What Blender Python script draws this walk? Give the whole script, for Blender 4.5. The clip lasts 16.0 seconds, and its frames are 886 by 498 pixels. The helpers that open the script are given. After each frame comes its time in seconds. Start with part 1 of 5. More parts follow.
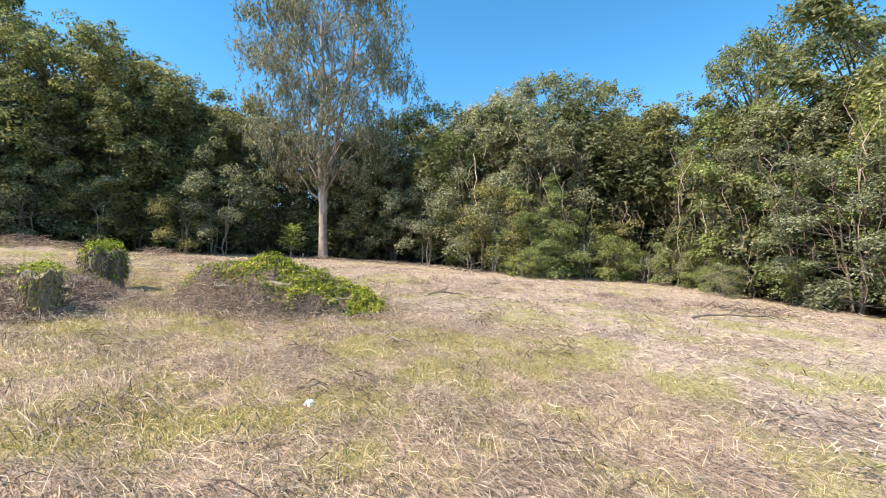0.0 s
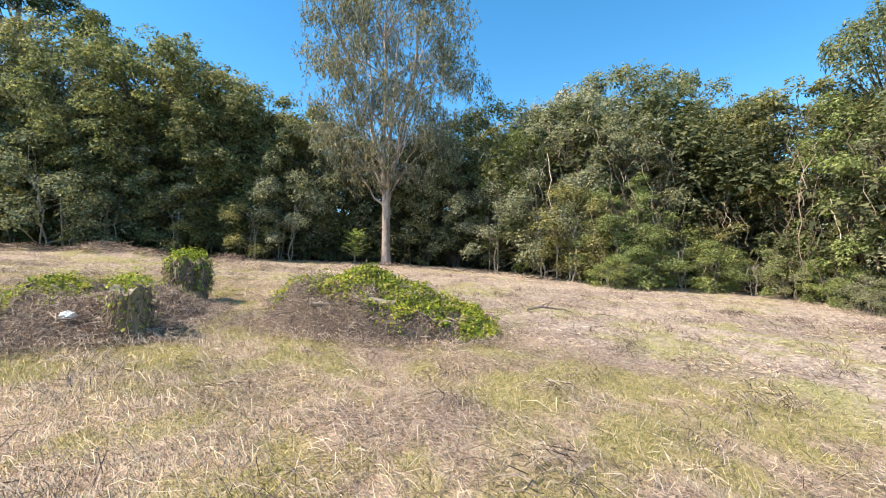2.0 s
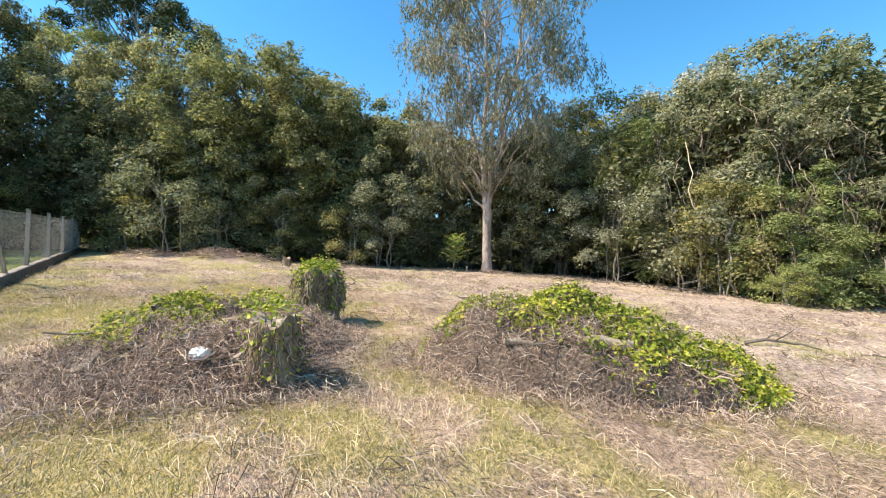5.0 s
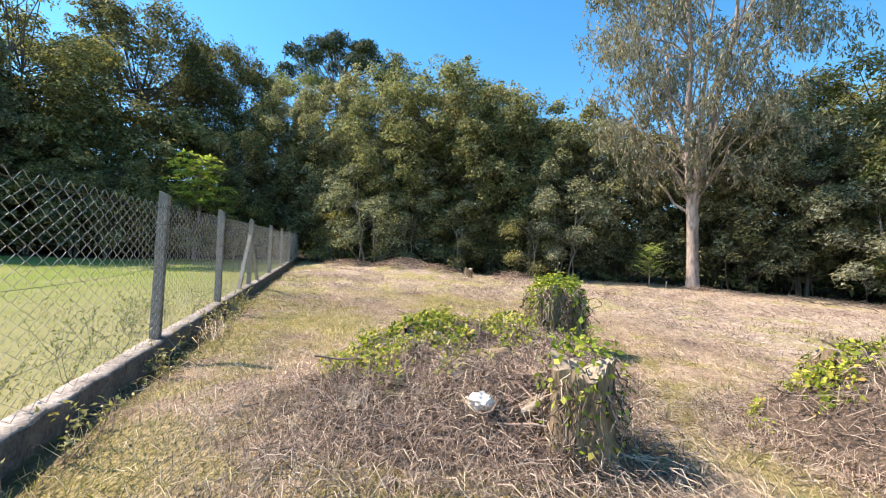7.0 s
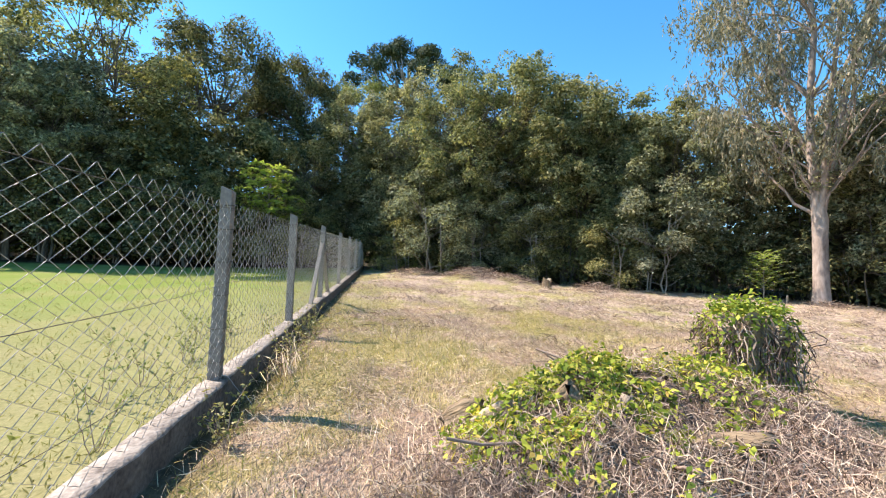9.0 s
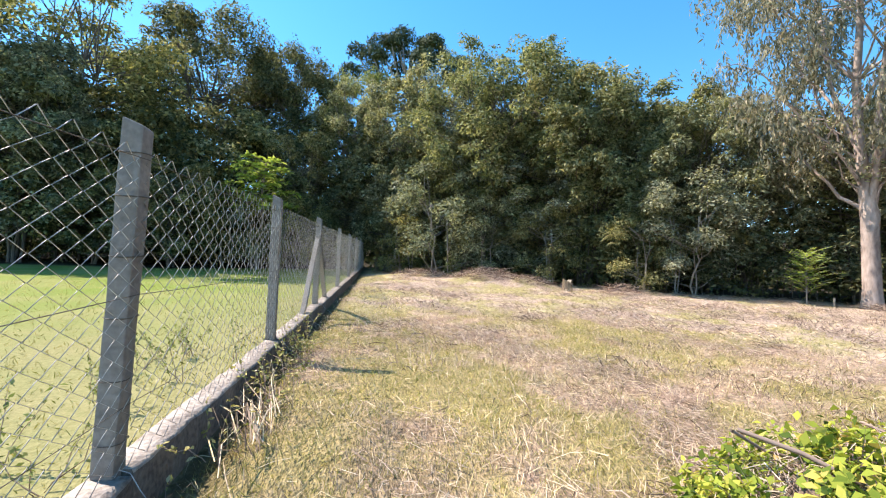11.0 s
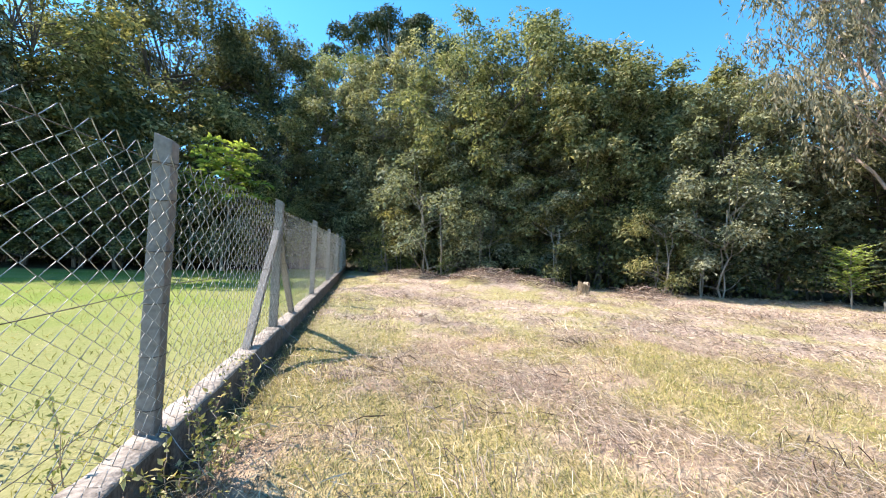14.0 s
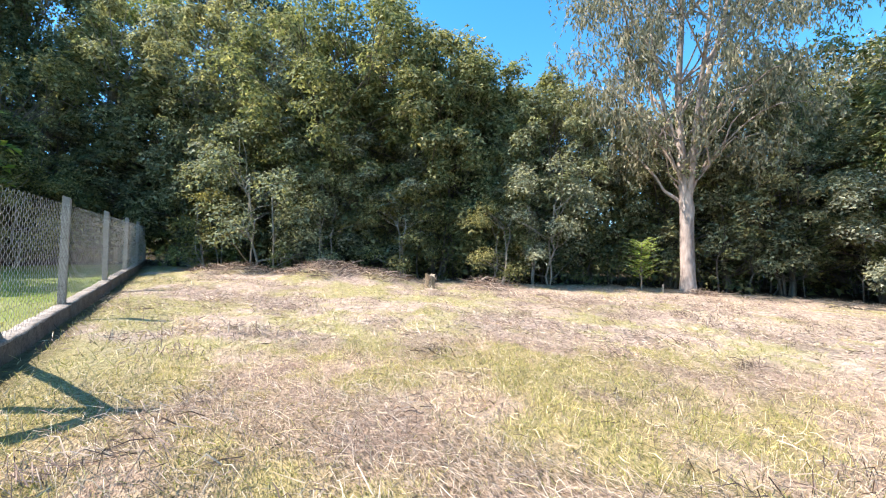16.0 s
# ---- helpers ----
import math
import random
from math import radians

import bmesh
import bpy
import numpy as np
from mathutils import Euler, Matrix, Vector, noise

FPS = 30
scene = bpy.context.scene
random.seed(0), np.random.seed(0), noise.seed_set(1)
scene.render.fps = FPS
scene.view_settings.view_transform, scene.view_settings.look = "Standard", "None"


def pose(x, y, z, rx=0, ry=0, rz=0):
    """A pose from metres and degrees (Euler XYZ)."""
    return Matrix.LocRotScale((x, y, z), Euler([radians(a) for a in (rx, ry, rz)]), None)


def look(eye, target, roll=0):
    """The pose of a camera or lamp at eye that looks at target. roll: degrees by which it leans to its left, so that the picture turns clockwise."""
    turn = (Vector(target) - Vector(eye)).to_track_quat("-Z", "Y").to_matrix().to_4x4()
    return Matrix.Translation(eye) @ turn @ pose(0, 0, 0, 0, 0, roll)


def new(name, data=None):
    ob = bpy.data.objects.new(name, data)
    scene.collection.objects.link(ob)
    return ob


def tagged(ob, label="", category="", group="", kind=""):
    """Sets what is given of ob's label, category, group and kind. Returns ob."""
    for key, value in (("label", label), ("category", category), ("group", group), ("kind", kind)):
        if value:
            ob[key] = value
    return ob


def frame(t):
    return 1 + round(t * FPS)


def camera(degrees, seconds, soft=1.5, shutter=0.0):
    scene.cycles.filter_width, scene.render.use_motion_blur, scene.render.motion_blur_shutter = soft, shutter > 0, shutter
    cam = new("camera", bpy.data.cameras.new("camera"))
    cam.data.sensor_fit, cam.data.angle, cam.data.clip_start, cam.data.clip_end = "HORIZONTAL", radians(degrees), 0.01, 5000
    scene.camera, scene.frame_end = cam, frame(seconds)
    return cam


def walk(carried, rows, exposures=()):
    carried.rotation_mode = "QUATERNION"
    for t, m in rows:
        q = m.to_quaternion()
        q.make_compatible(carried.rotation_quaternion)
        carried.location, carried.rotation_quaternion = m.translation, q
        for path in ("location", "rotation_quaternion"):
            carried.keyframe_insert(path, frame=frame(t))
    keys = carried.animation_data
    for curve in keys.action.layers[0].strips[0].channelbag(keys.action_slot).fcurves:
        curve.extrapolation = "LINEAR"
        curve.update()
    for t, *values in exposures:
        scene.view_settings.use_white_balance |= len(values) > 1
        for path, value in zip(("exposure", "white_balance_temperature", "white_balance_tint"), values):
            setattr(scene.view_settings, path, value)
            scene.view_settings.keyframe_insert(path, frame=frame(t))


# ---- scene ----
cam = camera(93.4, 16.0, soft=1.1)
METRES, EYE, TILT, LEAN, TURN = 14.0, 1.5, 1.5453, 2.9525, -53.2
ROWS = [
    (0.0, 0.0, 0.0, 0.0, 0.05, -0.85, -3.09),
    (0.5, -0.0239, 0.0244, 0.0006, 1.92, -0.8, -3.08),
    (1.0, -0.0485, 0.0507, 0.0011, 4.86, -0.71, -3.03),
    (1.5, -0.0743, 0.0714, 0.001, 5.98, -0.64, -3.03),
    (2.0, -0.098, 0.0908, 0.0017, 6.32, -0.59, -3.05),
    (2.5, -0.1188, 0.1167, 0.0017, 6.67, -0.62, -3.02),
    (3.0, -0.141, 0.1382, -0.0001, 6.93, -0.58, -2.98),
    (5.5, -0.2837, 0.2302, -0.0004, 22.02, -0.57, -2.98),
    (6.0, -0.3171, 0.2386, -0.001, 28.45, -0.55, -2.97),
    (6.5, -0.3477, 0.2436, -0.0002, 32.62, -0.29, -3.0),
    (7.0, -0.3787, 0.2533, -0.0028, 37.4, -0.22, -2.98),
    (7.5, -0.4063, 0.2623, -0.0034, 40.18, 0.01, -2.94),
    (8.0, -0.4388, 0.2688, -0.0013, 40.69, 0.21, -2.95),
    (8.5, -0.4682, 0.2828, -0.0043, 43.56, 0.23, -2.9),
    (9.0, -0.491, 0.2991, -0.0037, 45.09, 0.45, -2.81),
    (11.5, -0.6311, 0.3825, -0.0119, 44.77, 0.56, -2.68),
    (12.0, -0.6584, 0.4002, -0.0115, 44.61, 0.52, -2.65),
    (12.5, -0.6837, 0.4156, -0.0129, 44.32, 0.54, -2.65),
    (13.0, -0.7081, 0.43, -0.0119, 43.56, 0.55, -2.65),
    (13.5, -0.7337, 0.4498, -0.01, 43.02, 0.51, -2.66),
    (14.0, -0.7534, 0.4698, -0.0119, 42.6, 0.45, -2.62),
    (14.5, -0.7675, 0.488, -0.0124, 37.29, 0.59, -2.57),
    (15.0, -0.7833, 0.5108, -0.0123, 32.19, 0.47, -2.51),
    (15.5, -0.7955, 0.5305, -0.0118, 26.56, 0.26, -2.54),
    (16.0, -0.8059, 0.5502, -0.0096, 21.42, 0.07, -2.61),
]

EXPOSURES = [(0.0, 1.36, 6400, 10), (3.0, 1.38, 6350, 10), (5.5, 1.48, 6500, 12), (7.0, 1.52, 6500, 14), (9.0, 1.58, 6450, 14), (11.5, 1.71, 6300, 15), (12.5, 1.75, 6250, 14), (16.0, 1.83, 6050, 12)]
walk(cam, [(t, pose(0, 0, EYE, TILT, LEAN, TURN) @ pose(METRES * x, METRES * y, METRES * z, 90 + pitch, roll, yaw)) for t, x, y, z, yaw, pitch, roll in ROWS], EXPOSURES)

# ---- sky and sun ----
SUN_AT = Vector((-0.57, 0.26, 0.78))
world = bpy.data.worlds.new("sky")
scene.world = world
world.use_nodes = True
wn = world.node_tree
sky = wn.nodes.new("ShaderNodeTexSky")
sky.sky_type, sky.sun_disc = "NISHITA", False
sky.sun_elevation, sky.sun_rotation = radians(51.5), radians(-65.0)
sky.air_density, sky.dust_density, sky.ozone_density, sky.altitude = 1.0, 0.2, 1.2, 900
deep = wn.nodes.new("ShaderNodeHueSaturation")
deep.inputs["Hue"].default_value, deep.inputs["Saturation"].default_value = 0.487, 1.32
wn.nodes["Background"].inputs[1].default_value = 0.111
wn.links.new(sky.outputs[0], deep.inputs["Color"])
wn.links.new(deep.outputs[0], wn.nodes["Background"].inputs[0])
sun = new("sun", bpy.data.lights.new("sun", "SUN"))
sun.data.energy, sun.data.angle, sun.data.color = 3.6, radians(0.5), (1.0, 0.875, 0.73)
sun.matrix_world = look(SUN_AT * 60, (0, 0, 0))

# ---- materials ----
def shader(name, rough=0.8, metal=0.0, spec=0.3):
    m = bpy.data.materials.new(name)
    m.use_nodes = True
    t = m.node_tree
    b = t.nodes["Principled BSDF"]
    b.inputs["Roughness"].default_value = rough
    b.inputs["Metallic"].default_value = metal
    b.inputs["Specular IOR Level"].default_value = spec
    return m, t, b


def ramp(t, fac, stops):
    r = t.nodes.new("ShaderNodeValToRGB")
    e = r.color_ramp.elements
    while len(e) < len(stops):
        e.new(0.5)
    for k, (p, c) in enumerate(stops):
        e[k].position, e[k].color = p, (*c, 1)
    t.links.new(fac, r.inputs[0])
    return r.outputs[0]


def noise_tex(t, scale, detail=4.0, coord="Object", stretch=(1, 1, 1)):
    c = t.nodes.new("ShaderNodeTexCoord")
    mp = t.nodes.new("ShaderNodeMapping")
    mp.inputs["Scale"].default_value = stretch
    n = t.nodes.new("ShaderNodeTexNoise")
    n.inputs["Scale"].default_value, n.inputs["Detail"].default_value = scale, detail
    t.links.new(c.outputs[coord], mp.inputs[0])
    t.links.new(mp.outputs[0], n.inputs["Vector"])
    return n.outputs["Fac"]


def mix(t, fac, a, b, blend="MIX"):
    n = t.nodes.new("ShaderNodeMix")
    n.data_type, n.blend_type = "RGBA", blend
    for key, v in ((0, fac), (6, a), (7, b)):
        if isinstance(v, (int, float)):
            n.inputs[key].default_value = v
        elif isinstance(v, tuple):
            n.inputs[key].default_value = (*v, 1)
        else:
            t.links.new(v, n.inputs[key])
    return n.outputs[2]


def bump(t, b, height, strength, distance):
    n = t.nodes.new("ShaderNodeBump")
    n.inputs["Strength"].default_value, n.inputs["Distance"].default_value = strength, distance
    t.links.new(height, n.inputs["Height"])
    t.links.new(n.outputs[0], b.inputs["Normal"])


def leaf_material(name, stops, tints, translucent=0.42, rough=0.7, spec=0.12):
    """Leaves vary one by one, and tree by tree."""
    m, t, b = shader(name, rough, spec=spec)
    g = t.nodes.new("ShaderNodeNewGeometry")
    o = t.nodes.new("ShaderNodeObjectInfo")
    one = ramp(t, g.outputs["Random Per Island"], stops)
    tree = ramp(t, o.outputs["Random"], tints)
    patch = ramp(t, noise_tex(t, 0.9, 3.0), [(0.3, (0.72, 0.74, 0.72)), (0.7, (1.25, 1.2, 1.1))])
    col = mix(t, 1.0, mix(t, 1.0, one, tree, "MULTIPLY"), patch, "MULTIPLY")
    t.links.new(col, b.inputs["Base Color"])
    tr = t.nodes.new("ShaderNodeBsdfTranslucent")
    t.links.new(mix(t, 1.0, col, (1.12, 1.12, 0.7), "MULTIPLY"), tr.inputs[0])
    ms = t.nodes.new("ShaderNodeMixShader")
    ms.inputs[0].default_value = translucent
    t.links.new(b.outputs[0], ms.inputs[1])
    t.links.new(tr.outputs[0], ms.inputs[2])
    t.links.new(ms.outputs[0], t.nodes["Material Output"].inputs[0])
    return m


def plain_material(name, dark, light, scale, rough=0.85, relief=0.4, distance=0.02, stretch=(1, 1, 1), metal=0.0, fine=6.0):
    """Two colours mixed by coarse and fine noise, with relief."""
    m, t, b = shader(name, rough, metal)
    coarse = noise_tex(t, scale, 5.0, stretch=stretch)
    small = noise_tex(t, scale * fine, 4.0, stretch=stretch)
    col = mix(t, 0.5, ramp(t, coarse, [(0.3, dark), (0.7, light)]), ramp(t, small, [(0.3, dark), (0.72, light)]))
    t.links.new(col, b.inputs["Base Color"])
    bump(t, b, small, relief, distance)
    return m


TINTS = [(0.0, (0.82, 0.88, 0.88)), (0.25, (1.06, 1.04, 0.92)), (0.5, (0.96, 1.04, 1.02)), (0.75, (1.24, 1.18, 0.94)), (1.0, (1.1, 1.12, 1.2))]
LEAF_OLIVE = leaf_material("leaf_olive", [(0.0, (0.068, 0.08, 0.042)), (0.5, (0.215, 0.22, 0.115)), (0.9, (0.36, 0.345, 0.19)), (1.0, (0.47, 0.41, 0.25))], TINTS)
LEAF_GREY = leaf_material("leaf_grey_green", [(0.0, (0.085, 0.095, 0.07)), (0.6, (0.275, 0.285, 0.205)), (1.0, (0.47, 0.47, 0.35))], TINTS)
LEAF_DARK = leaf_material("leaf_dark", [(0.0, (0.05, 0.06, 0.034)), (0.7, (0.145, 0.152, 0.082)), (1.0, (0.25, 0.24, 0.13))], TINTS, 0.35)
LEAF_LIME = leaf_material("leaf_lime", [(0.0, (0.22, 0.3, 0.07)), (0.6, (0.38, 0.48, 0.13)), (1.0, (0.52, 0.56, 0.2))], TINTS, 0.55)
LEAF_PINE = leaf_material("leaf_pine", [(0.0, (0.03, 0.048, 0.028)), (0.7, (0.062, 0.088, 0.05)), (1.0, (0.1, 0.125, 0.065))], TINTS, 0.1)
LEAF_PALE = leaf_material("leaf_pale", [(0.0, (0.26, 0.25, 0.2)), (0.6, (0.4, 0.38, 0.31)), (1.0, (0.5, 0.47, 0.38))], TINTS, 0.2)
LEAF_GUM = leaf_material("leaf_gum", [(0.0, (0.12, 0.115, 0.09)), (0.5, (0.24, 0.225, 0.175)), (0.85, (0.36, 0.32, 0.25)), (1.0, (0.45, 0.35, 0.25))], TINTS, 0.3)
LEAF_VINE = leaf_material("leaf_vine", [(0.0, (0.06, 0.1, 0.022)), (0.35, (0.19, 0.26, 0.04)), (0.75, (0.36, 0.4, 0.07)), (0.94, (0.5, 0.47, 0.12)), (1.0, (0.5, 0.36, 0.12))], TINTS, 0.3)
LEAF_SCRUB = leaf_material("leaf_scrub", [(0.0, (0.13, 0.16, 0.065)), (0.6, (0.24, 0.28, 0.115)), (1.0, (0.35, 0.36, 0.18))], TINTS, 0.3)
STRAW = leaf_material("dry_straw", [(0.0, (0.07, 0.05, 0.04)), (0.3, (0.26, 0.19, 0.14)), (0.6, (0.6, 0.48, 0.35)), (0.85, (0.8, 0.68, 0.51)), (1.0, (0.6, 0.49, 0.24))], [(0, (1, 1, 1)), (1, (1, 1, 1))], 0.15, 0.6, 0.3)
BLADE = leaf_material("grass_blade", [(0.0, (0.16, 0.18, 0.05)), (0.5, (0.42, 0.39, 0.14)), (0.8, (0.6, 0.52, 0.24)), (1.0, (0.7, 0.6, 0.38))], [(0, (1, 1, 1)), (1, (1, 1, 1))], 0.3, 0.5, 0.3)
LAWN = leaf_material("lawn_blade", [(0.0, (0.16, 0.18, 0.04)), (0.5, (0.28, 0.275, 0.085)), (1.0, (0.45, 0.39, 0.19))], [(0, (1, 1, 1)), (1, (1, 1, 1))], 0.3, 0.5, 0.3)
MAT_STRAW = leaf_material("matted_straw", [(0.0, (0.08, 0.055, 0.045)), (0.3, (0.3, 0.22, 0.18)), (0.7, (0.54, 0.43, 0.36)), (1.0, (0.74, 0.63, 0.52))], [(0, (1, 1, 1)), (1, (1, 1, 1))], 0.1, 0.7, 0.2)
TWIG = leaf_material("dry_twig", [(0.0, (0.06, 0.042, 0.038)), (0.45, (0.23, 0.165, 0.14)), (0.8, (0.43, 0.335, 0.275)), (1.0, (0.62, 0.51, 0.39))], [(0, (1, 1, 1)), (1, (1, 1, 1))], 0.0, 0.85, 0.2)
BARK = plain_material("bark_dark", (0.06, 0.05, 0.04), (0.2, 0.17, 0.135), 3.0, 0.9, 0.7, 0.03, (1, 1, 0.25))
BARK_PALE = plain_material("bark_pale", (0.17, 0.145, 0.115), (0.38, 0.34, 0.28), 3.0, 0.85, 0.5, 0.02, (1, 1, 0.3))
BARK_GUM = plain_material("bark_gum", (0.14, 0.105, 0.09), (0.55, 0.45, 0.385), 1.6, 0.8, 0.5, 0.02, (1, 1, 0.35))
STUMP_WOOD = plain_material("stump_wood", (0.1, 0.068, 0.045), (0.44, 0.33, 0.2), 5.0, 0.9, 0.9, 0.04, (1, 1, 0.25))
CUT_WOOD = plain_material("cut_wood", (0.2, 0.15, 0.105), (0.48, 0.4, 0.3), 8.0, 0.85, 0.4, 0.01)
CONCRETE = plain_material("concrete", (0.15, 0.135, 0.12), (0.33, 0.3, 0.27), 5.0, 0.9, 0.5, 0.01)
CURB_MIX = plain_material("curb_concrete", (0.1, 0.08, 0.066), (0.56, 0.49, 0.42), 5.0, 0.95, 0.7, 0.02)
# kerb's meadow side: soil stain, with its shade put into the colour
CURB_STAINED_SHADED = plain_material("stained_shaded_concrete", (0.05, 0.038, 0.03), (0.27, 0.21, 0.165), 5.0, 0.95, 0.7, 0.02)
WIRE = plain_material("galvanised_wire", (0.24, 0.225, 0.21), (0.52, 0.5, 0.47), 8.0, 0.5, 0.1, 0.002, metal=0.35)
OLD_WIRE = plain_material("dark_wire", (0.06, 0.05, 0.045), (0.14, 0.12, 0.1), 8.0, 0.7, 0.1, 0.002)
LITTER = plain_material("white_scrap", (0.62, 0.6, 0.56), (0.85, 0.84, 0.8), 9.0, 0.6, 0.4, 0.01)
MOUND_SOIL = plain_material("mound_soil", (0.06, 0.043, 0.034), (0.24, 0.175, 0.125), 5.0, 0.95, 1.0, 0.05)


def math_node(t, op, a, b, c=0.0):
    n = t.nodes.new("ShaderNodeMath")
    n.operation = op
    for k, v in enumerate((a, b, c)):
        if isinstance(v, (int, float)):
            n.inputs[k].default_value = v
        else:
            t.links.new(v, n.inputs[k])
    return n.outputs[0]


def ground_material():
    m, t, b = shader("meadow_ground", 0.95, spec=0.1)
    at = t.nodes.new("ShaderNodeAttribute")
    at.attribute_name = "patch"
    lw = t.nodes.new("ShaderNodeAttribute")
    lw.attribute_name = "lawn"
    wd = t.nodes.new("ShaderNodeAttribute")
    wd.attribute_name = "litter_shade"
    fine = mix(t, 0.5, noise_tex(t, 22.0, 6.0), noise_tex(t, 75.0, 4.0, stretch=(1, 0.35, 1)))
    mid = noise_tex(t, 5.0, 5.0)
    straw = mix(t, 0.6, ramp(t, fine, [(0.36, (0.12, 0.085, 0.065)), (0.48, (0.45, 0.345, 0.26)), (0.62, (0.8, 0.66, 0.51))]), ramp(t, mid, [(0.34, (0.33, 0.235, 0.185)), (0.66, (0.66, 0.53, 0.42))]))
    green = mix(t, 0.5, ramp(t, fine, [(0.36, (0.1, 0.09, 0.04)), (0.5, (0.4, 0.34, 0.15)), (0.64, (0.68, 0.58, 0.33))]), ramp(t, mid, [(0.3, (0.29, 0.26, 0.11)), (0.7, (0.52, 0.45, 0.26))]))
    field = mix(t, at.outputs["Fac"], straw, green)
    lawn = mix(t, ramp(t, noise_tex(t, 0.6, 5.0), [(0.42, (0, 0, 0)), (0.62, (1, 1, 1))]), ramp(t, fine, [(0.3, (0.1, 0.145, 0.028)), (0.7, (0.2, 0.245, 0.05))]), ramp(t, fine, [(0.3, (0.18, 0.175, 0.065)), (0.7, (0.31, 0.285, 0.13))]))
    pos = t.nodes.new("ShaderNodeSeparateXYZ")
    tc = t.nodes.new("ShaderNodeTexCoord")
    t.links.new(tc.outputs["Object"], pos.inputs[0])
    away = ramp(t, math_node(t, "MULTIPLY_ADD", pos.outputs[1], 1 / 30, math_node(t, "MULTIPLY", pos.outputs[0], -1 / 30)), [(0.62, (0, 0, 0)), (0.98, (1, 1, 1))])
    worn = mix(t, 0.7, lawn, ramp(t, fine, [(0.3, (0.19, 0.175, 0.075)), (0.7, (0.34, 0.3, 0.16))]))
    far_lawn = mix(t, away, worn, mix(t, 0.4, lawn, (0.19, 0.25, 0.045)))
    col = mix(t, lw.outputs["Fac"], field, far_lawn)
    mt = t.nodes.new("ShaderNodeAttribute")
    mt.attribute_name = "mat"
    col = mix(t, mt.outputs["Fac"], col, ramp(t, fine, [(0.34, (0.1, 0.07, 0.06)), (0.5, (0.37, 0.275, 0.225)), (0.66, (0.64, 0.51, 0.42))]))
    # brown thatch near the path; shade between stems put into the colour
    th = t.nodes.new("ShaderNodeAttribute")
    th.attribute_name = "thatch_shade"
    col = mix(t, th.outputs["Fac"], col, mix(t, 1.0, col, (0.84, 0.79, 0.72), "MULTIPLY"))
    # wood floor: leaf litter coloured darker for the shade; bare soil by the kerb
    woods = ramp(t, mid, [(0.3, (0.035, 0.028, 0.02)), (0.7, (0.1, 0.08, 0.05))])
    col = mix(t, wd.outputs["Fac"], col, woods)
    t.links.new(col, b.inputs["Base Color"])
    bump(t, b, mix(t, lw.outputs["Fac"], mix(t, 0.5, fine, mid), mix(t, 0.88, fine, (0.5, 0.5, 0.5))), 1.0, 0.16)
    return m


GROUND = ground_material()

# ---- shapes ----
RNG = np.random.default_rng(7)


def lattice(ix, iy, seed):
    v = np.sin(ix * 127.1 + iy * 311.7 + seed * 74.7) * 43758.5453
    return v - np.floor(v)


def soft_noise(x, y, seed=0):
    """Smooth value noise, 0 to 1, for arrays."""
    x, y = np.asarray(x, float), np.asarray(y, float)
    ix, iy = np.floor(x), np.floor(y)
    fx, fy = x - ix, y - iy
    fx, fy = fx * fx * (3 - 2 * fx), fy * fy * (3 - 2 * fy)
    a, b = lattice(ix, iy, seed), lattice(ix + 1, iy, seed)
    c, d = lattice(ix, iy + 1, seed), lattice(ix + 1, iy + 1, seed)
    return (a * (1 - fx) + b * fx) * (1 - fy) + (c * (1 - fx) + d * fx) * fy


def rich_noise(x, y, seed=0):
    return 0.55 * soft_noise(x, y, seed) + 0.3 * soft_noise(x * 2.1, y * 2.1, seed + 3) + 0.15 * soft_noise(x * 4.3, y * 4.3, seed + 5)


def plane_z(x, y):
    return -0.0052 - 0.009265 * np.clip(x, -70, 70) + 0.05748 * np.clip(y, -40, 75)


FENCE_X = -2.22
EDGE = [(-24, 29), (-18, 30), (-10.5, 31.5), (-7, 35), (-2.6, 38), (0, 36), (3, 33.5), (6.5, 31), (9.5, 28.5), (12.5, 26.9), (17.5, 26.4), (21.5, 20), (22, 15), (20, 10), (23.5, 7.5), (25.5, 3.5), (20, 0.3), (17.8, -1.8), (16.5, -4), (15.4, -7.5)]
EDGE_H = [11, 11, 9, 9, 10, 10, 11.6, 11, 10, 9.4, 9.4, 10, 10.9, 10.2, 9.0, 9.0, 8.6, 9.4, 9.4, 9.0]


def beyond_edge(x, y):
    """Metres behind the wood's edge (negative in the open), for arrays."""
    x, y = np.asarray(x, float), np.asarray(y, float)
    best = np.full(x.shape, 1e9)
    sign = np.zeros(x.shape)
    for (ax, ay), (bx, by) in zip(EDGE, EDGE[1:]):
        dx, dy = bx - ax, by - ay
        s = np.clip(((x - ax) * dx + (y - ay) * dy) / (dx * dx + dy * dy), 0, 1)
        d = np.hypot(x - ax - s * dx, y - ay - s * dy)
        side = dx * (y - ay) - dy * (x - ax)
        near = d < best
        best = np.where(near, d, best)
        sign = np.where(near, np.sign(side), sign)
    return best * sign


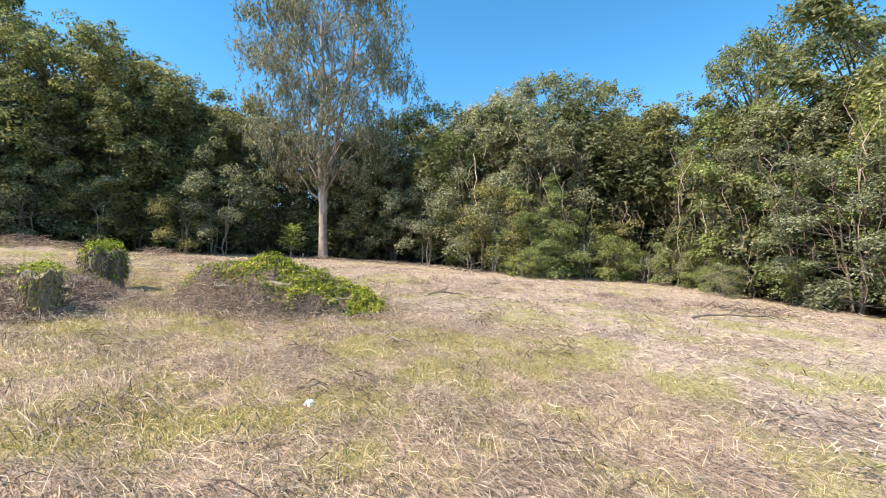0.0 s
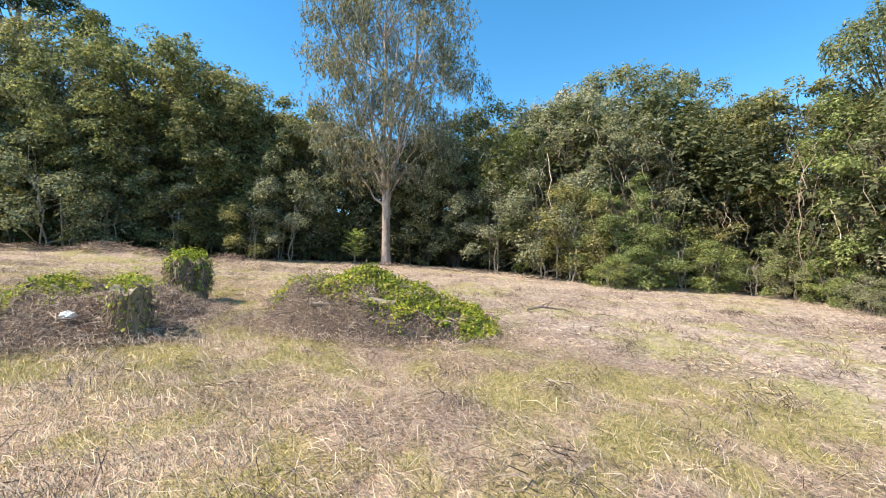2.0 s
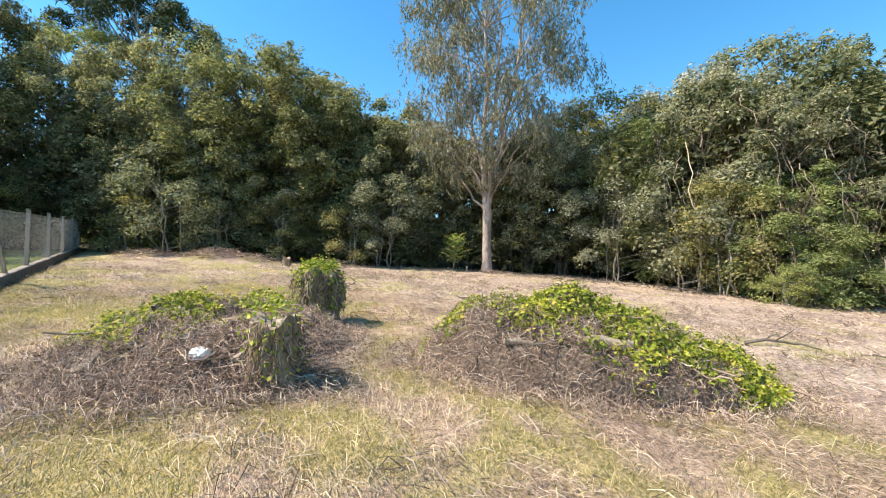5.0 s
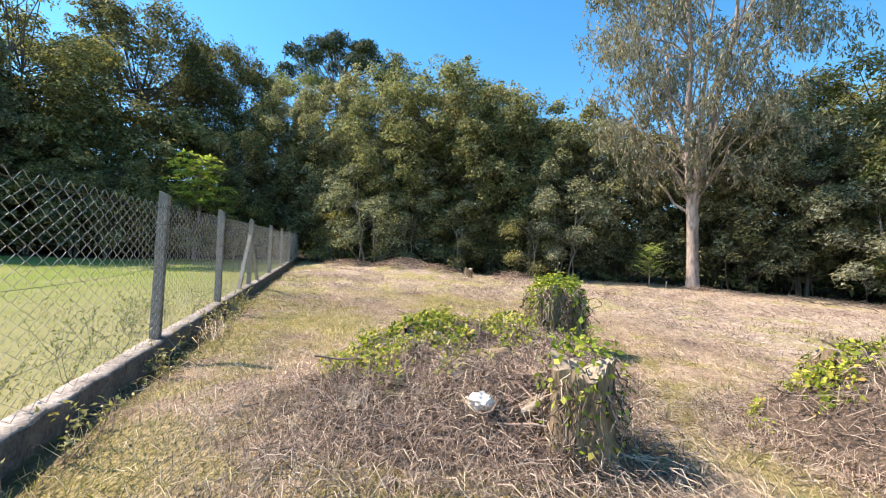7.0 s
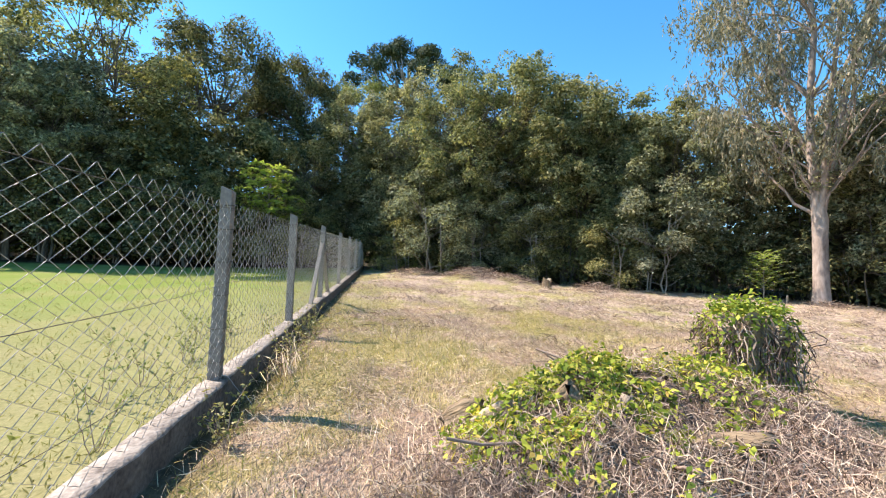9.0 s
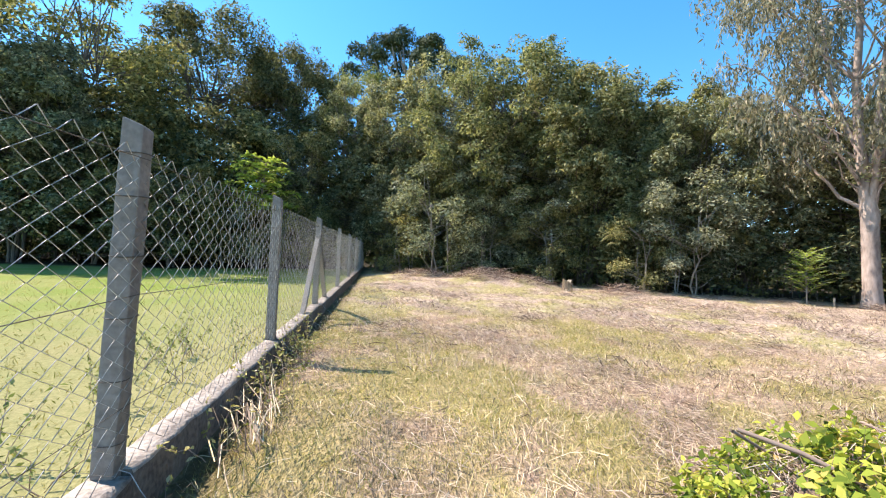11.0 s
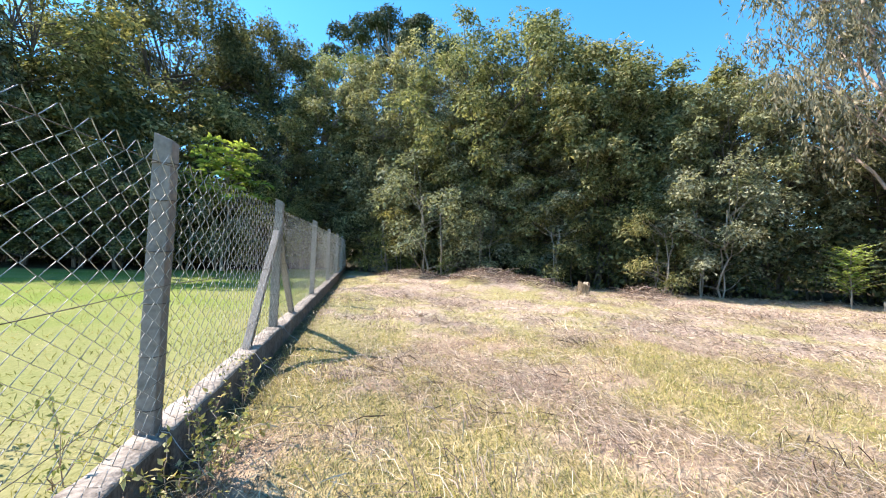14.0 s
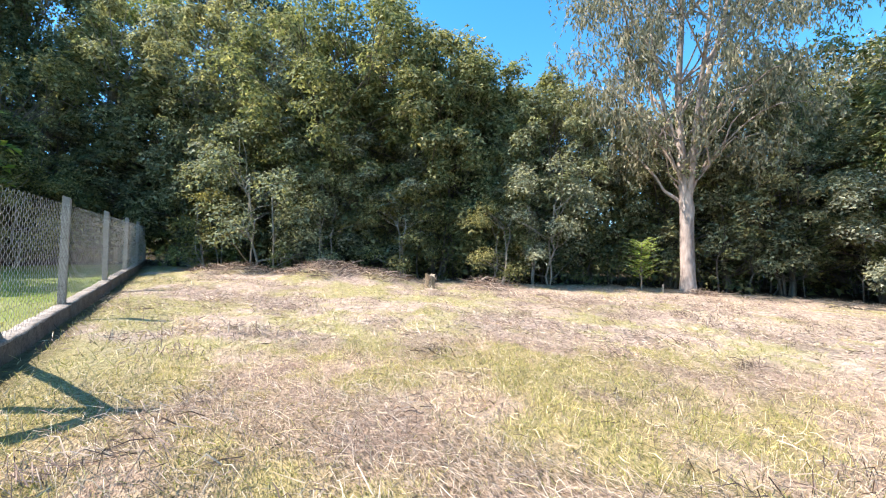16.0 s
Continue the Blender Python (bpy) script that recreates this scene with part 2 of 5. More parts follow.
def ground_z(x, y):
    x, y = np.asarray(x, float), np.asarray(y, float)
    near = np.exp(-((x - 5) / 40) ** 2 - ((y - 14) / 40) ** 2)
    field = np.clip((x - FENCE_X - 0.1) / 0.6, 0, 1)
    z = plane_z(x, y) + near * (0.10 * (rich_noise(x * 0.5, y * 0.5, 1) - 0.5) + field * 0.09 * (rich_noise(x * 1.7, y * 1.7, 2) - 0.5))
    z = z + near * field * 0.05 * (soft_noise(x * 2.3, y * 2.3, 6) - 0.5)
    z = z - 0.05 * np.exp(-((x - FENCE_X - 0.25) / 0.25) ** 2)
    z = z + 6.0 * np.clip((beyond_edge(x, y) - 13) / 30, 0, 1) ** 1.3 * np.clip((y + 6) / 6, 0, 1)
    # two low heaps of old cut grass by the wood
    for cx, cy, r, h in ((3.9, 29.0, 1.5, 0.55), (1.2, 31.5, 1.6, 0.3), (5.6, 27.6, 1.1, 0.3), (0.2, 27.0, 1.2, 0.15)):
        z = z + h * np.exp(-((x - cx) ** 2 + (y - cy) ** 2) / r ** 2)
    return z


def mesh_of(name, verts, faces, material, smooth=False):
    """A mesh from arrays of vertices and of equal-sided faces."""
    verts, faces = np.asarray(verts, np.float32), np.asarray(faces, np.int32)
    me = bpy.data.meshes.new(name)
    me.vertices.add(len(verts))
    me.vertices.foreach_set("co", verts.ravel())
    k = faces.shape[1]
    me.loops.add(faces.size)
    me.loops.foreach_set("vertex_index", faces.ravel())
    me.polygons.add(len(faces))
    me.polygons.foreach_set("loop_start", np.arange(0, faces.size, k, dtype=np.int32))
    me.polygons.foreach_set("loop_total", np.full(len(faces), k, np.int32))
    if smooth:
        me.polygons.foreach_set("use_smooth", np.ones(len(faces), bool))
    me.update(calc_edges=True)
    me.materials.append(material)
    return me


def piece(name, me, parent=None, label=""):
    ob = new(name, me)
    ob.parent = parent
    return tagged(ob, label) if label else ob


def part(name, bm, material, parent=None, label=""):
    me = bpy.data.meshes.new(name)
    bm.to_mesh(me)
    bm.free()
    me.materials.append(material)
    return piece(name, me, parent, label)


def thing(name, m, label, category, group="", kind=""):
    ob = new(name)
    ob.matrix_basis = m
    return tagged(ob, label, category, group, kind)


class Tubes:
    """Gathers round limbs into one mesh."""

    def __init__(self, sides=6):
        self.v, self.f, self.n, self.sides = [], [], 0, sides

    def add(self, points, radii):
        p = np.asarray(points, float)
        s = self.sides
        d = np.gradient(p, axis=0)
        d /= np.linalg.norm(d, axis=1)[:, None] + 1e-9
        ref = np.where(np.abs(d[:, 2:3]) > 0.8, [[1.0, 0, 0]], [[0, 0, 1.0]])
        u = np.cross(d, ref)
        u /= np.linalg.norm(u, axis=1)[:, None] + 1e-9
        w = np.cross(d, u)
        a = np.arange(s) * 2 * np.pi / s
        ring = p[:, None] + np.asarray(radii, float)[:, None, None] * (np.cos(a)[None, :, None] * u[:, None] + np.sin(a)[None, :, None] * w[:, None])
        self.v.append(ring.reshape(-1, 3))
        k, j = np.meshgrid(np.arange(len(p) - 1), np.arange(s), indexing="ij")
        a0, a1 = k * s + j, k * s + (j + 1) % s
        self.f.append(np.stack([a0, a1, a1 + s, a0 + s], -1).reshape(-1, 4) + self.n)
        self.n += len(p) * s

    def mesh(self, name, material):
        return mesh_of(name, np.concatenate(self.v), np.concatenate(self.f), material, True)


def unit(v):
    return v / (np.linalg.norm(v, axis=-1, keepdims=True) + 1e-9)


def leaf_arrays(at, normal, along, length, width):
    """One kite-shaped leaf at each point."""
    along = unit(along - normal * np.sum(along * normal, -1, keepdims=True))
    side = np.cross(normal, along)
    ln, wd = length[:, None], width[:, None]
    fold = normal * wd * 0.25
    v = np.stack([at, at + along * ln * 0.45 + side * wd * 0.5 + fold, at + along * ln, at + along * ln * 0.45 - side * wd * 0.5 + fold], 1)
    return v.reshape(-1, 3)


def leaves_mesh(name, verts, material):
    return mesh_of(name, verts, np.arange(len(verts)).reshape(-1, 4), material)


def clump_leaves(rng, centres, radii, per, size, flat=0.95, droop=0.2, ratio=0.45):
    """Leaves spread over the outer part of rounded clumps, three corners each."""
    n = len(centres) * per
    c = np.repeat(centres, per, 0)
    r = np.repeat(radii, per)
    u = unit(rng.normal(size=(n, 3)))
    u[:, 2] = np.where(u[:, 2] < -0.25, -u[:, 2], u[:, 2])
    rad = r * (0.55 + 0.55 * rng.random(n) ** 0.7)
    at = c + u * rad[:, None] * [1, 1, flat]
    nrm = unit(u * 0.9 + rng.normal(size=(n, 3)) * 0.38 + [0, 0, 0.35])
    along = rng.normal(size=(n, 3)) + u * 0.6 - [0, 0, droop]
    along = unit(along - nrm * np.sum(along * nrm, -1, keepdims=True))
    ln = size * (0.6 + 0.8 * rng.random(n))[:, None]
    side = np.cross(nrm, along) * ln * ratio * (0.8 + 0.4 * rng.random(n))[:, None]
    return np.stack([at - side * 0.6, at + along * ln, at + side * 0.6 + along * ln * 0.25], 1).reshape(-1, 3)


def crown_mesh(verts, material):
    return mesh_of("crown", verts, np.arange(len(verts)).reshape(-1, 3), material)


def bent_line(rng, a, b, n, wob):
    s = np.linspace(0, 1, n)[:, None]
    p = np.asarray(a)[None] * (1 - s) + np.asarray(b)[None] * s
    w = np.cumsum(rng.normal(size=(n, 3)), 0) * wob
    w -= w[0] + (w[-1] - w[0]) * s
    return p + w


def tree_meshes(seed, height, radius, low, clumps, per, leaf, leafmat, barkmat, stems=3, clump_r=0.85, top=0.75, stem_r=0.09, fine=True):
    """A wood tree: several stems, limbs to each clump of an uneven crown."""
    rng = np.random.default_rng(seed)
    # billows first, then the clumps over the outside of each
    lobes = max(14, clumps // 4)
    k = np.arange(lobes)
    zz = low + (height - low) * np.clip((k + rng.random(lobes)) / lobes, 0, 0.93)
    h = (zz - low) / (height - low)
    prof = np.where(h < 0.45, 0.72 + 0.28 * h / 0.45, np.sqrt(np.clip(1 - ((h - 0.45) / 0.6) ** 2, 0.03, 1)))
    ang = k * 2.39996 + rng.normal(size=lobes) * 0.45
    rr = radius * prof * np.clip(0.8 + 0.13 * rng.normal(size=lobes), 0.3, 1.02)
    mid = np.stack([np.cos(ang) * rr, np.sin(ang) * rr, zz], 1)
    big = radius * 0.25 * (0.7 + 0.6 * rng.random(lobes))
    own = np.arange(clumps) % lobes
    u = unit(rng.normal(size=(clumps, 3)) + unit(mid - [0, 0, low + 0.3 * (height - low)])[own] * 0.7 + [0, 0, 0.25])
    cen = mid[own] + u * (big[own] * (0.75 + 0.35 * rng.random(clumps)))[:, None] * [1, 1, 1.1]
    cen[:, 2] = np.clip(cen[:, 2], low * 0.8, height)
    cr = clump_r * (0.6 + 0.6 * rng.random(clumps))
    crown = clump_leaves(rng, cen, cr, per, leaf)
    # stray sprigs that break the outline
    m = clumps if fine else 4
    pick = rng.integers(0, clumps, m)
    out = unit(cen[pick] - [0, 0, height * 0.45] + rng.normal(size=(m, 3)))
    sprig = cen[pick] + out * (cr[pick] * 1.15)[:, None]
    crown = np.concatenate([crown, clump_leaves(rng, sprig, np.full(m, clump_r * 0.32), 14, leaf * 0.85)])
    tb = Tubes(6)
    tops = []
    for s in range(stems):
        a = rng.random() * 6.28
        base = np.array([np.cos(a), np.sin(a), 0]) * 0.25 * (stems > 1)
        tip = np.array([np.cos(a) * radius * 0.3, np.sin(a) * radius * 0.3, height * top])
        line = bent_line(rng, base - [0, 0, 0.3], tip, 9, 0.10)
        tb.add(line, np.linspace(stem_r * (1.0 + 0.4 * (s == 0)), 0.025, 9))
        tops.append(line)
    for i in range(0, clumps if fine else 0, 2):
        line = tops[i % stems]
        j = int(np.clip(np.searchsorted(line[:, 2], cen[i, 2] - radius * 0.45), 1, 7))
        tb.add(bent_line(rng, line[j], cen[i], 5, 0.05), np.linspace(stem_r * 0.4, 0.012, 5))
    return tb.mesh("trunk", barkmat), crown_mesh(crown, leafmat)


def plant(name, meshes, x, y, scale, label, category, group="", stretch=1.0, turn=None, sink=0.0):
    m = pose(x, y, float(ground_z(x, y)) - sink, 0, 0, RNG.random() * 360 if turn is None else turn) @ Matrix.Diagonal((scale * stretch, scale * stretch, scale, 1))
    ob = thing(name, m, label, category, group)
    names = ("trunk", "crown", "vines")
    for n, me in zip(names, meshes):
        if me:
            piece(n, me, ob)
    return ob


# ---- ground ----
def grid_axis(a, b, fine, far):
    inner = np.arange(a, b + fine / 2, fine)
    out, step = [], fine
    while sum(out) < far:
        step *= 1.35
        out.append(step)
    o = np.cumsum(out)
    return np.concatenate([a - o[::-1], inner, inner[-1] + o])


def patch_at(x, y):
    """Where green blades stand thick, 0 to 1."""
    v = rich_noise(x * 0.7 + 3.1, y * 0.7 - 1.7, 11) * 0.55 + rich_noise(x * 2.3, y * 2.3, 12) * 0.45
    v = v + 0.12 * np.exp(-((x - FENCE_X - 0.6) / 1.1) ** 2) - 0.10 * np.clip((x - 6) / 8, 0, 1)
    return np.clip((v - 0.46) / 0.1, 0, 1)


def mat_at(x, y):
    """Where flattened brown swaths of mown stems lie, 0 to 1."""
    u, v = 0.55 * x - 0.83 * y, 0.83 * x + 0.55 * y
    w = rich_noise(u * 0.42 + 5.0, v * 1.05, 41) * 0.6 + rich_noise(x * 1.9, y * 1.9, 42) * 0.4
    return np.clip((w - 0.51) / 0.1, 0, 1) * np.clip((x - FENCE_X - 0.6) / 1.0, 0, 1)


def build_ground():
    xs, ys = grid_axis(-7.0, 24.0, 0.19, 2500), grid_axis(-3.0, 36.0, 0.19, 2500)
    gx, gy = np.meshgrid(xs, ys, indexing="ij")
    v = np.stack([gx, gy, ground_z(gx, gy)], -1).reshape(-1, 3)
    i, j = np.meshgrid(np.arange(len(xs) - 1), np.arange(len(ys) - 1), indexing="ij")
    a = i * len(ys) + j
    f = np.stack([a, a + len(ys), a + len(ys) + 1, a + 1], -1).reshape(-1, 4)
    me = mesh_of("ground", v, f, GROUND, True)
    x, y = v[:, 0], v[:, 1]
    for key, val in (("patch", patch_at(x, y)), ("mat", mat_at(x, y) * 0.75), ("thatch_shade", np.clip((6.2 - np.hypot(x - 1.2, np.maximum(0, y - 14) + np.maximum(0, 4 - y))) / 1.5, 0, 1) * (x > FENCE_X)), ("lawn", (x < FENCE_X).astype(float)), ("litter_shade", np.clip(np.maximum(beyond_edge(x, y) / 1.2 + 0.4, 0.85 * np.exp(-((x - FENCE_X - 0.2) / 0.2) ** 2) * (x > FENCE_X)) + 0.6 * (rich_noise(x * 1.5, y * 1.5, 4) - 0.5) * (np.abs(beyond_edge(x, y)) < 2), 0, 1))):
        at = me.attributes.new(key, "FLOAT", "POINT")
        at.data.foreach_set("value", val.astype(np.float32))
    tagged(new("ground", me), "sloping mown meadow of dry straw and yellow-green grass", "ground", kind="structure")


build_ground()


def strand_arrays(rng, x, y, z, heading, length, width, rise, curl):
    """Flat stems of two bent stretches each, as quads."""
    n = len(x)
    d = np.stack([np.cos(heading), np.sin(heading), np.zeros(n)], 1)
    s = np.stack([-d[:, 1], d[:, 0], np.zeros(n)], 1) * (width / 2)[:, None]
    p0 = np.stack([x, y, z], 1)
    side = s / (width / 2)[:, None] * (curl * length)[:, None]
    p1 = p0 + d * (length * 0.5)[:, None] + side
    p1[:, 2] += rise
    p2 = p0 + d * length[:, None]
    p2[:, 2] += rise * rng.uniform(-0.4, 1.2, n)
    tilt = np.zeros((n, 3))
    tilt[:, 2] = rng.normal(size=n) * width * 0.4
    s = s + tilt
    v = np.stack([p0 - s, p0 + s, p1 - s, p1 + s, p2 - s * 0.4, p2 + s * 0.4], 1).reshape(-1, 3)
    b = np.arange(n)[:, None] * 6
    f = np.concatenate([b + [0, 1, 3, 2], b + [2, 3, 5, 4]], 1).reshape(-1, 4)
    return v, f


def scatter(rng, n, x0, x1, y0, y1, fall):
    """Points in the open meadow, thicker near the walked line."""
    out_x, out_y = [], []
    got = 0
    while got < n:
        x, y = rng.uniform(x0, x1, n * 2), rng.uniform(y0, y1, n * 2)
        d = np.hypot(x - np.interp(y, [0, 14], [1.5, 1.0]), np.maximum(0, y - 16) + np.maximum(0, 2 - y))
        keep = (rng.random(n * 2) < np.exp(-d / fall)) & (x > FENCE_X + 0.22)
        x, y = x[keep], y[keep]
        out_x.append(x)
        out_y.append(y)
        got += len(x)
    return np.concatenate(out_x)[:n], np.concatenate(out_y)[:n]


def build_straw():
    rng = np.random.default_rng(21)
    vs, fs, base = [], [], 0
    for n, box, fall, wide in ((105000, (-2, 7.5, -1, 20), 5.0, 0.0026), (90000, (-2, 22, -2, 31), 14.0, 0.008)):
        x, y = scatter(rng, n, *box, fall)
        near = np.hypot(x - 1.2, np.maximum(0, y - 14) + np.maximum(0, 4 - y)) < 5.5
        keep = (rng.random(n) > np.maximum(patch_at(x, y) * 0.75, mat_at(x, y) * 0.7)) & (beyond_edge(x, y) < 0.3) & (near == (wide < 0.005))
        x, y = x[keep], y[keep]
        k = len(x)
        swath = 5.5 * rich_noise(x * 0.35, y * 0.35, 31)
        heading = swath + rng.normal(size=k) * 0.95
        ln = rng.uniform(0.04, 0.17, k) + 0.14 * (rng.random(k) < 0.1)
        if wide < 0.005:
            v, f = strand_arrays(rng, x, y, ground_z(x, y) + rng.uniform(0.0, 0.07, k), heading, ln, wide * rng.uniform(0.6, 1.5, k), rng.uniform(-0.02, 0.1, k), rng.normal(size=k) * 0.04)
        else:
            along = np.stack([np.cos(heading), np.sin(heading), rng.normal(size=k) * 0.22], 1)
            at = np.stack([x, y, ground_z(x, y) + rng.uniform(0.0, 0.08, k)], 1)
            v = leaf_arrays(at, unit(rng.normal(size=(k, 3)) * 0.5 + [0, 0, 1]), along, ln, wide * 1.3 * rng.uniform(0.7, 1.5, k))
            f = np.arange(len(v)).reshape(-1, 4)
        vs.append(v)
        fs.append(f + base)
        base += len(v)
    tagged(new("cut_straw", mesh_of("cut_straw", np.concatenate(vs), np.concatenate(fs), STRAW)), "pale dry cut grass stems lying on the meadow", "straw", kind="stuff")


build_straw()


def build_mats():
    """Brown stems lying flat together in swaths."""
    rng = np.random.default_rng(27)
    vs = []
    for n, box, fall, wide in ((150000, (-2, 8.0, -1, 20), 5.0, 0.0036), (210000, (-2, 22, -3, 31), 15.0, 0.011)):
        x, y = scatter(rng, n, *box, fall)
        near = np.hypot(x - 1.2, np.maximum(0, y - 14) + np.maximum(0, 4 - y)) < 5.5
        keep = (rng.random(n) < mat_at(x, y)) & (beyond_edge(x, y) < 0.3) & (near == (wide < 0.005))
        x, y = x[keep], y[keep]
        k = len(x)
        heading = 0.6 + 2.4 * rich_noise(x * 0.3, y * 0.3, 33) + rng.normal(size=k) * 0.75
        along = np.stack([np.cos(heading), np.sin(heading), rng.normal(size=k) * 0.16], 1)
        at = np.stack([x, y, ground_z(x, y) + 0.05 * mat_at(x, y) * rng.random(k) + rng.uniform(0.0, 0.05, k)], 1)
        vs.append(leaf_arrays(at, unit(rng.normal(size=(k, 3)) * 0.5 + [0, 0, 1]), along, rng.uniform(0.06, 0.24, k), wide * rng.uniform(0.6, 1.5, k)))
    tagged(new("straw_mats", leaves_mesh("straw_mats", np.concatenate(vs), MAT_STRAW)), "brown mown stems lying flat in matted swaths", "straw", kind="stuff")


build_mats()


def build_blades():
    rng = np.random.default_rng(22)
    vs = []
    for n, box, fall, size in ((230000, (-2, 7.5, -1, 20), 5.0, 0.07), (80000, (-2, 22, -2, 31), 14.0, 0.1)):
        x, y = scatter(rng, n, *box, fall)
        near = np.hypot(x - 1.2, np.maximum(0, y - 14) + np.maximum(0, 4 - y)) < 5.5
        keep = (rng.random(n) < (0.2 + 0.8 * patch_at(x, y)) * (1 - 0.8 * mat_at(x, y))) & (beyond_edge(x, y) < 0.3) & (near == (size < 0.1))
        x, y = x[keep], y[keep]
        k = len(x)
        at = np.stack([x, y, ground_z(x, y) - 0.01], 1)
        along = rng.normal(size=(k, 3)) * [0.8, 0.8, 0.3] + [0, 0, 0.85]
        ln = size * rng.uniform(0.5, 1.6, k)
        vs.append(leaf_arrays(at, unit(rng.normal(size=(k, 3))), along, ln, 0.0052 * (size / 0.075) ** 1.5 * rng.uniform(0.7, 1.5, k)))
    tagged(new("meadow_grass", leaves_mesh("meadow_grass", np.concatenate(vs), BLADE)), "short yellow-green grass blades growing through straw", "grass", kind="stuff")
    n = 32000
    x = FENCE_X - 0.2 - 9.0 * rng.random(n) ** 1.6
    y = rng.uniform(8, 32, n) ** 1.0
    at = np.stack([x, y, ground_z(x, y) - 0.005], 1)
    along = rng.normal(size=(n, 3)) * [0.8, 0.8, 0.3] + [0, 0, 0.8]
    ln = 0.055 * rng.uniform(0.5, 1.5, n)
    tagged(new("lawn_grass", leaves_mesh("lawn_grass", leaf_arrays(at, unit(rng.normal(size=(n, 3))), along, ln, 0.008 * rng.uniform(0.7, 1.5, n)), LAWN)), "mown bright green lawn behind the wire fence", "grass", kind="stuff")


build_blades()

# ---- fence ----
POSTS_Y = [0.1, 3.1, 6.1, 9.1, 12.1, 15.1, 18.4, 22.6, 26.9, 31.0, 35.0, 38.7]


def box_bm(sx, sy, sz, bevel=0.0, cuts=0, rough=0.0, seed=0):
    """A box standing on z = 0, bevelled and slightly worn."""
    bm = bmesh.new()
    bmesh.ops.create_cube(bm, size=1.0)
    bmesh.ops.scale(bm, vec=(sx, sy, sz), verts=bm.verts)
    bmesh.ops.translate(bm, vec=(0, 0, sz / 2), verts=bm.verts)
    if bevel:
        bmesh.ops.bevel(bm, geom=bm.edges[:], offset=bevel, segments=2, affect="EDGES", profile=0.6)
    if cuts:
        long = [e for e in bm.edges if abs(e.verts[0].co.z - e.verts[1].co.z) > sz * 0.5]
        bmesh.ops.subdivide_edges(bm, edges=long, cuts=cuts, use_grid_fill=True)
    if rough:
        for v in bm.verts:
            v.co += noise.noise_vector(v.co * 7 + Vector((seed, 0, 0))) * rough
    return bm


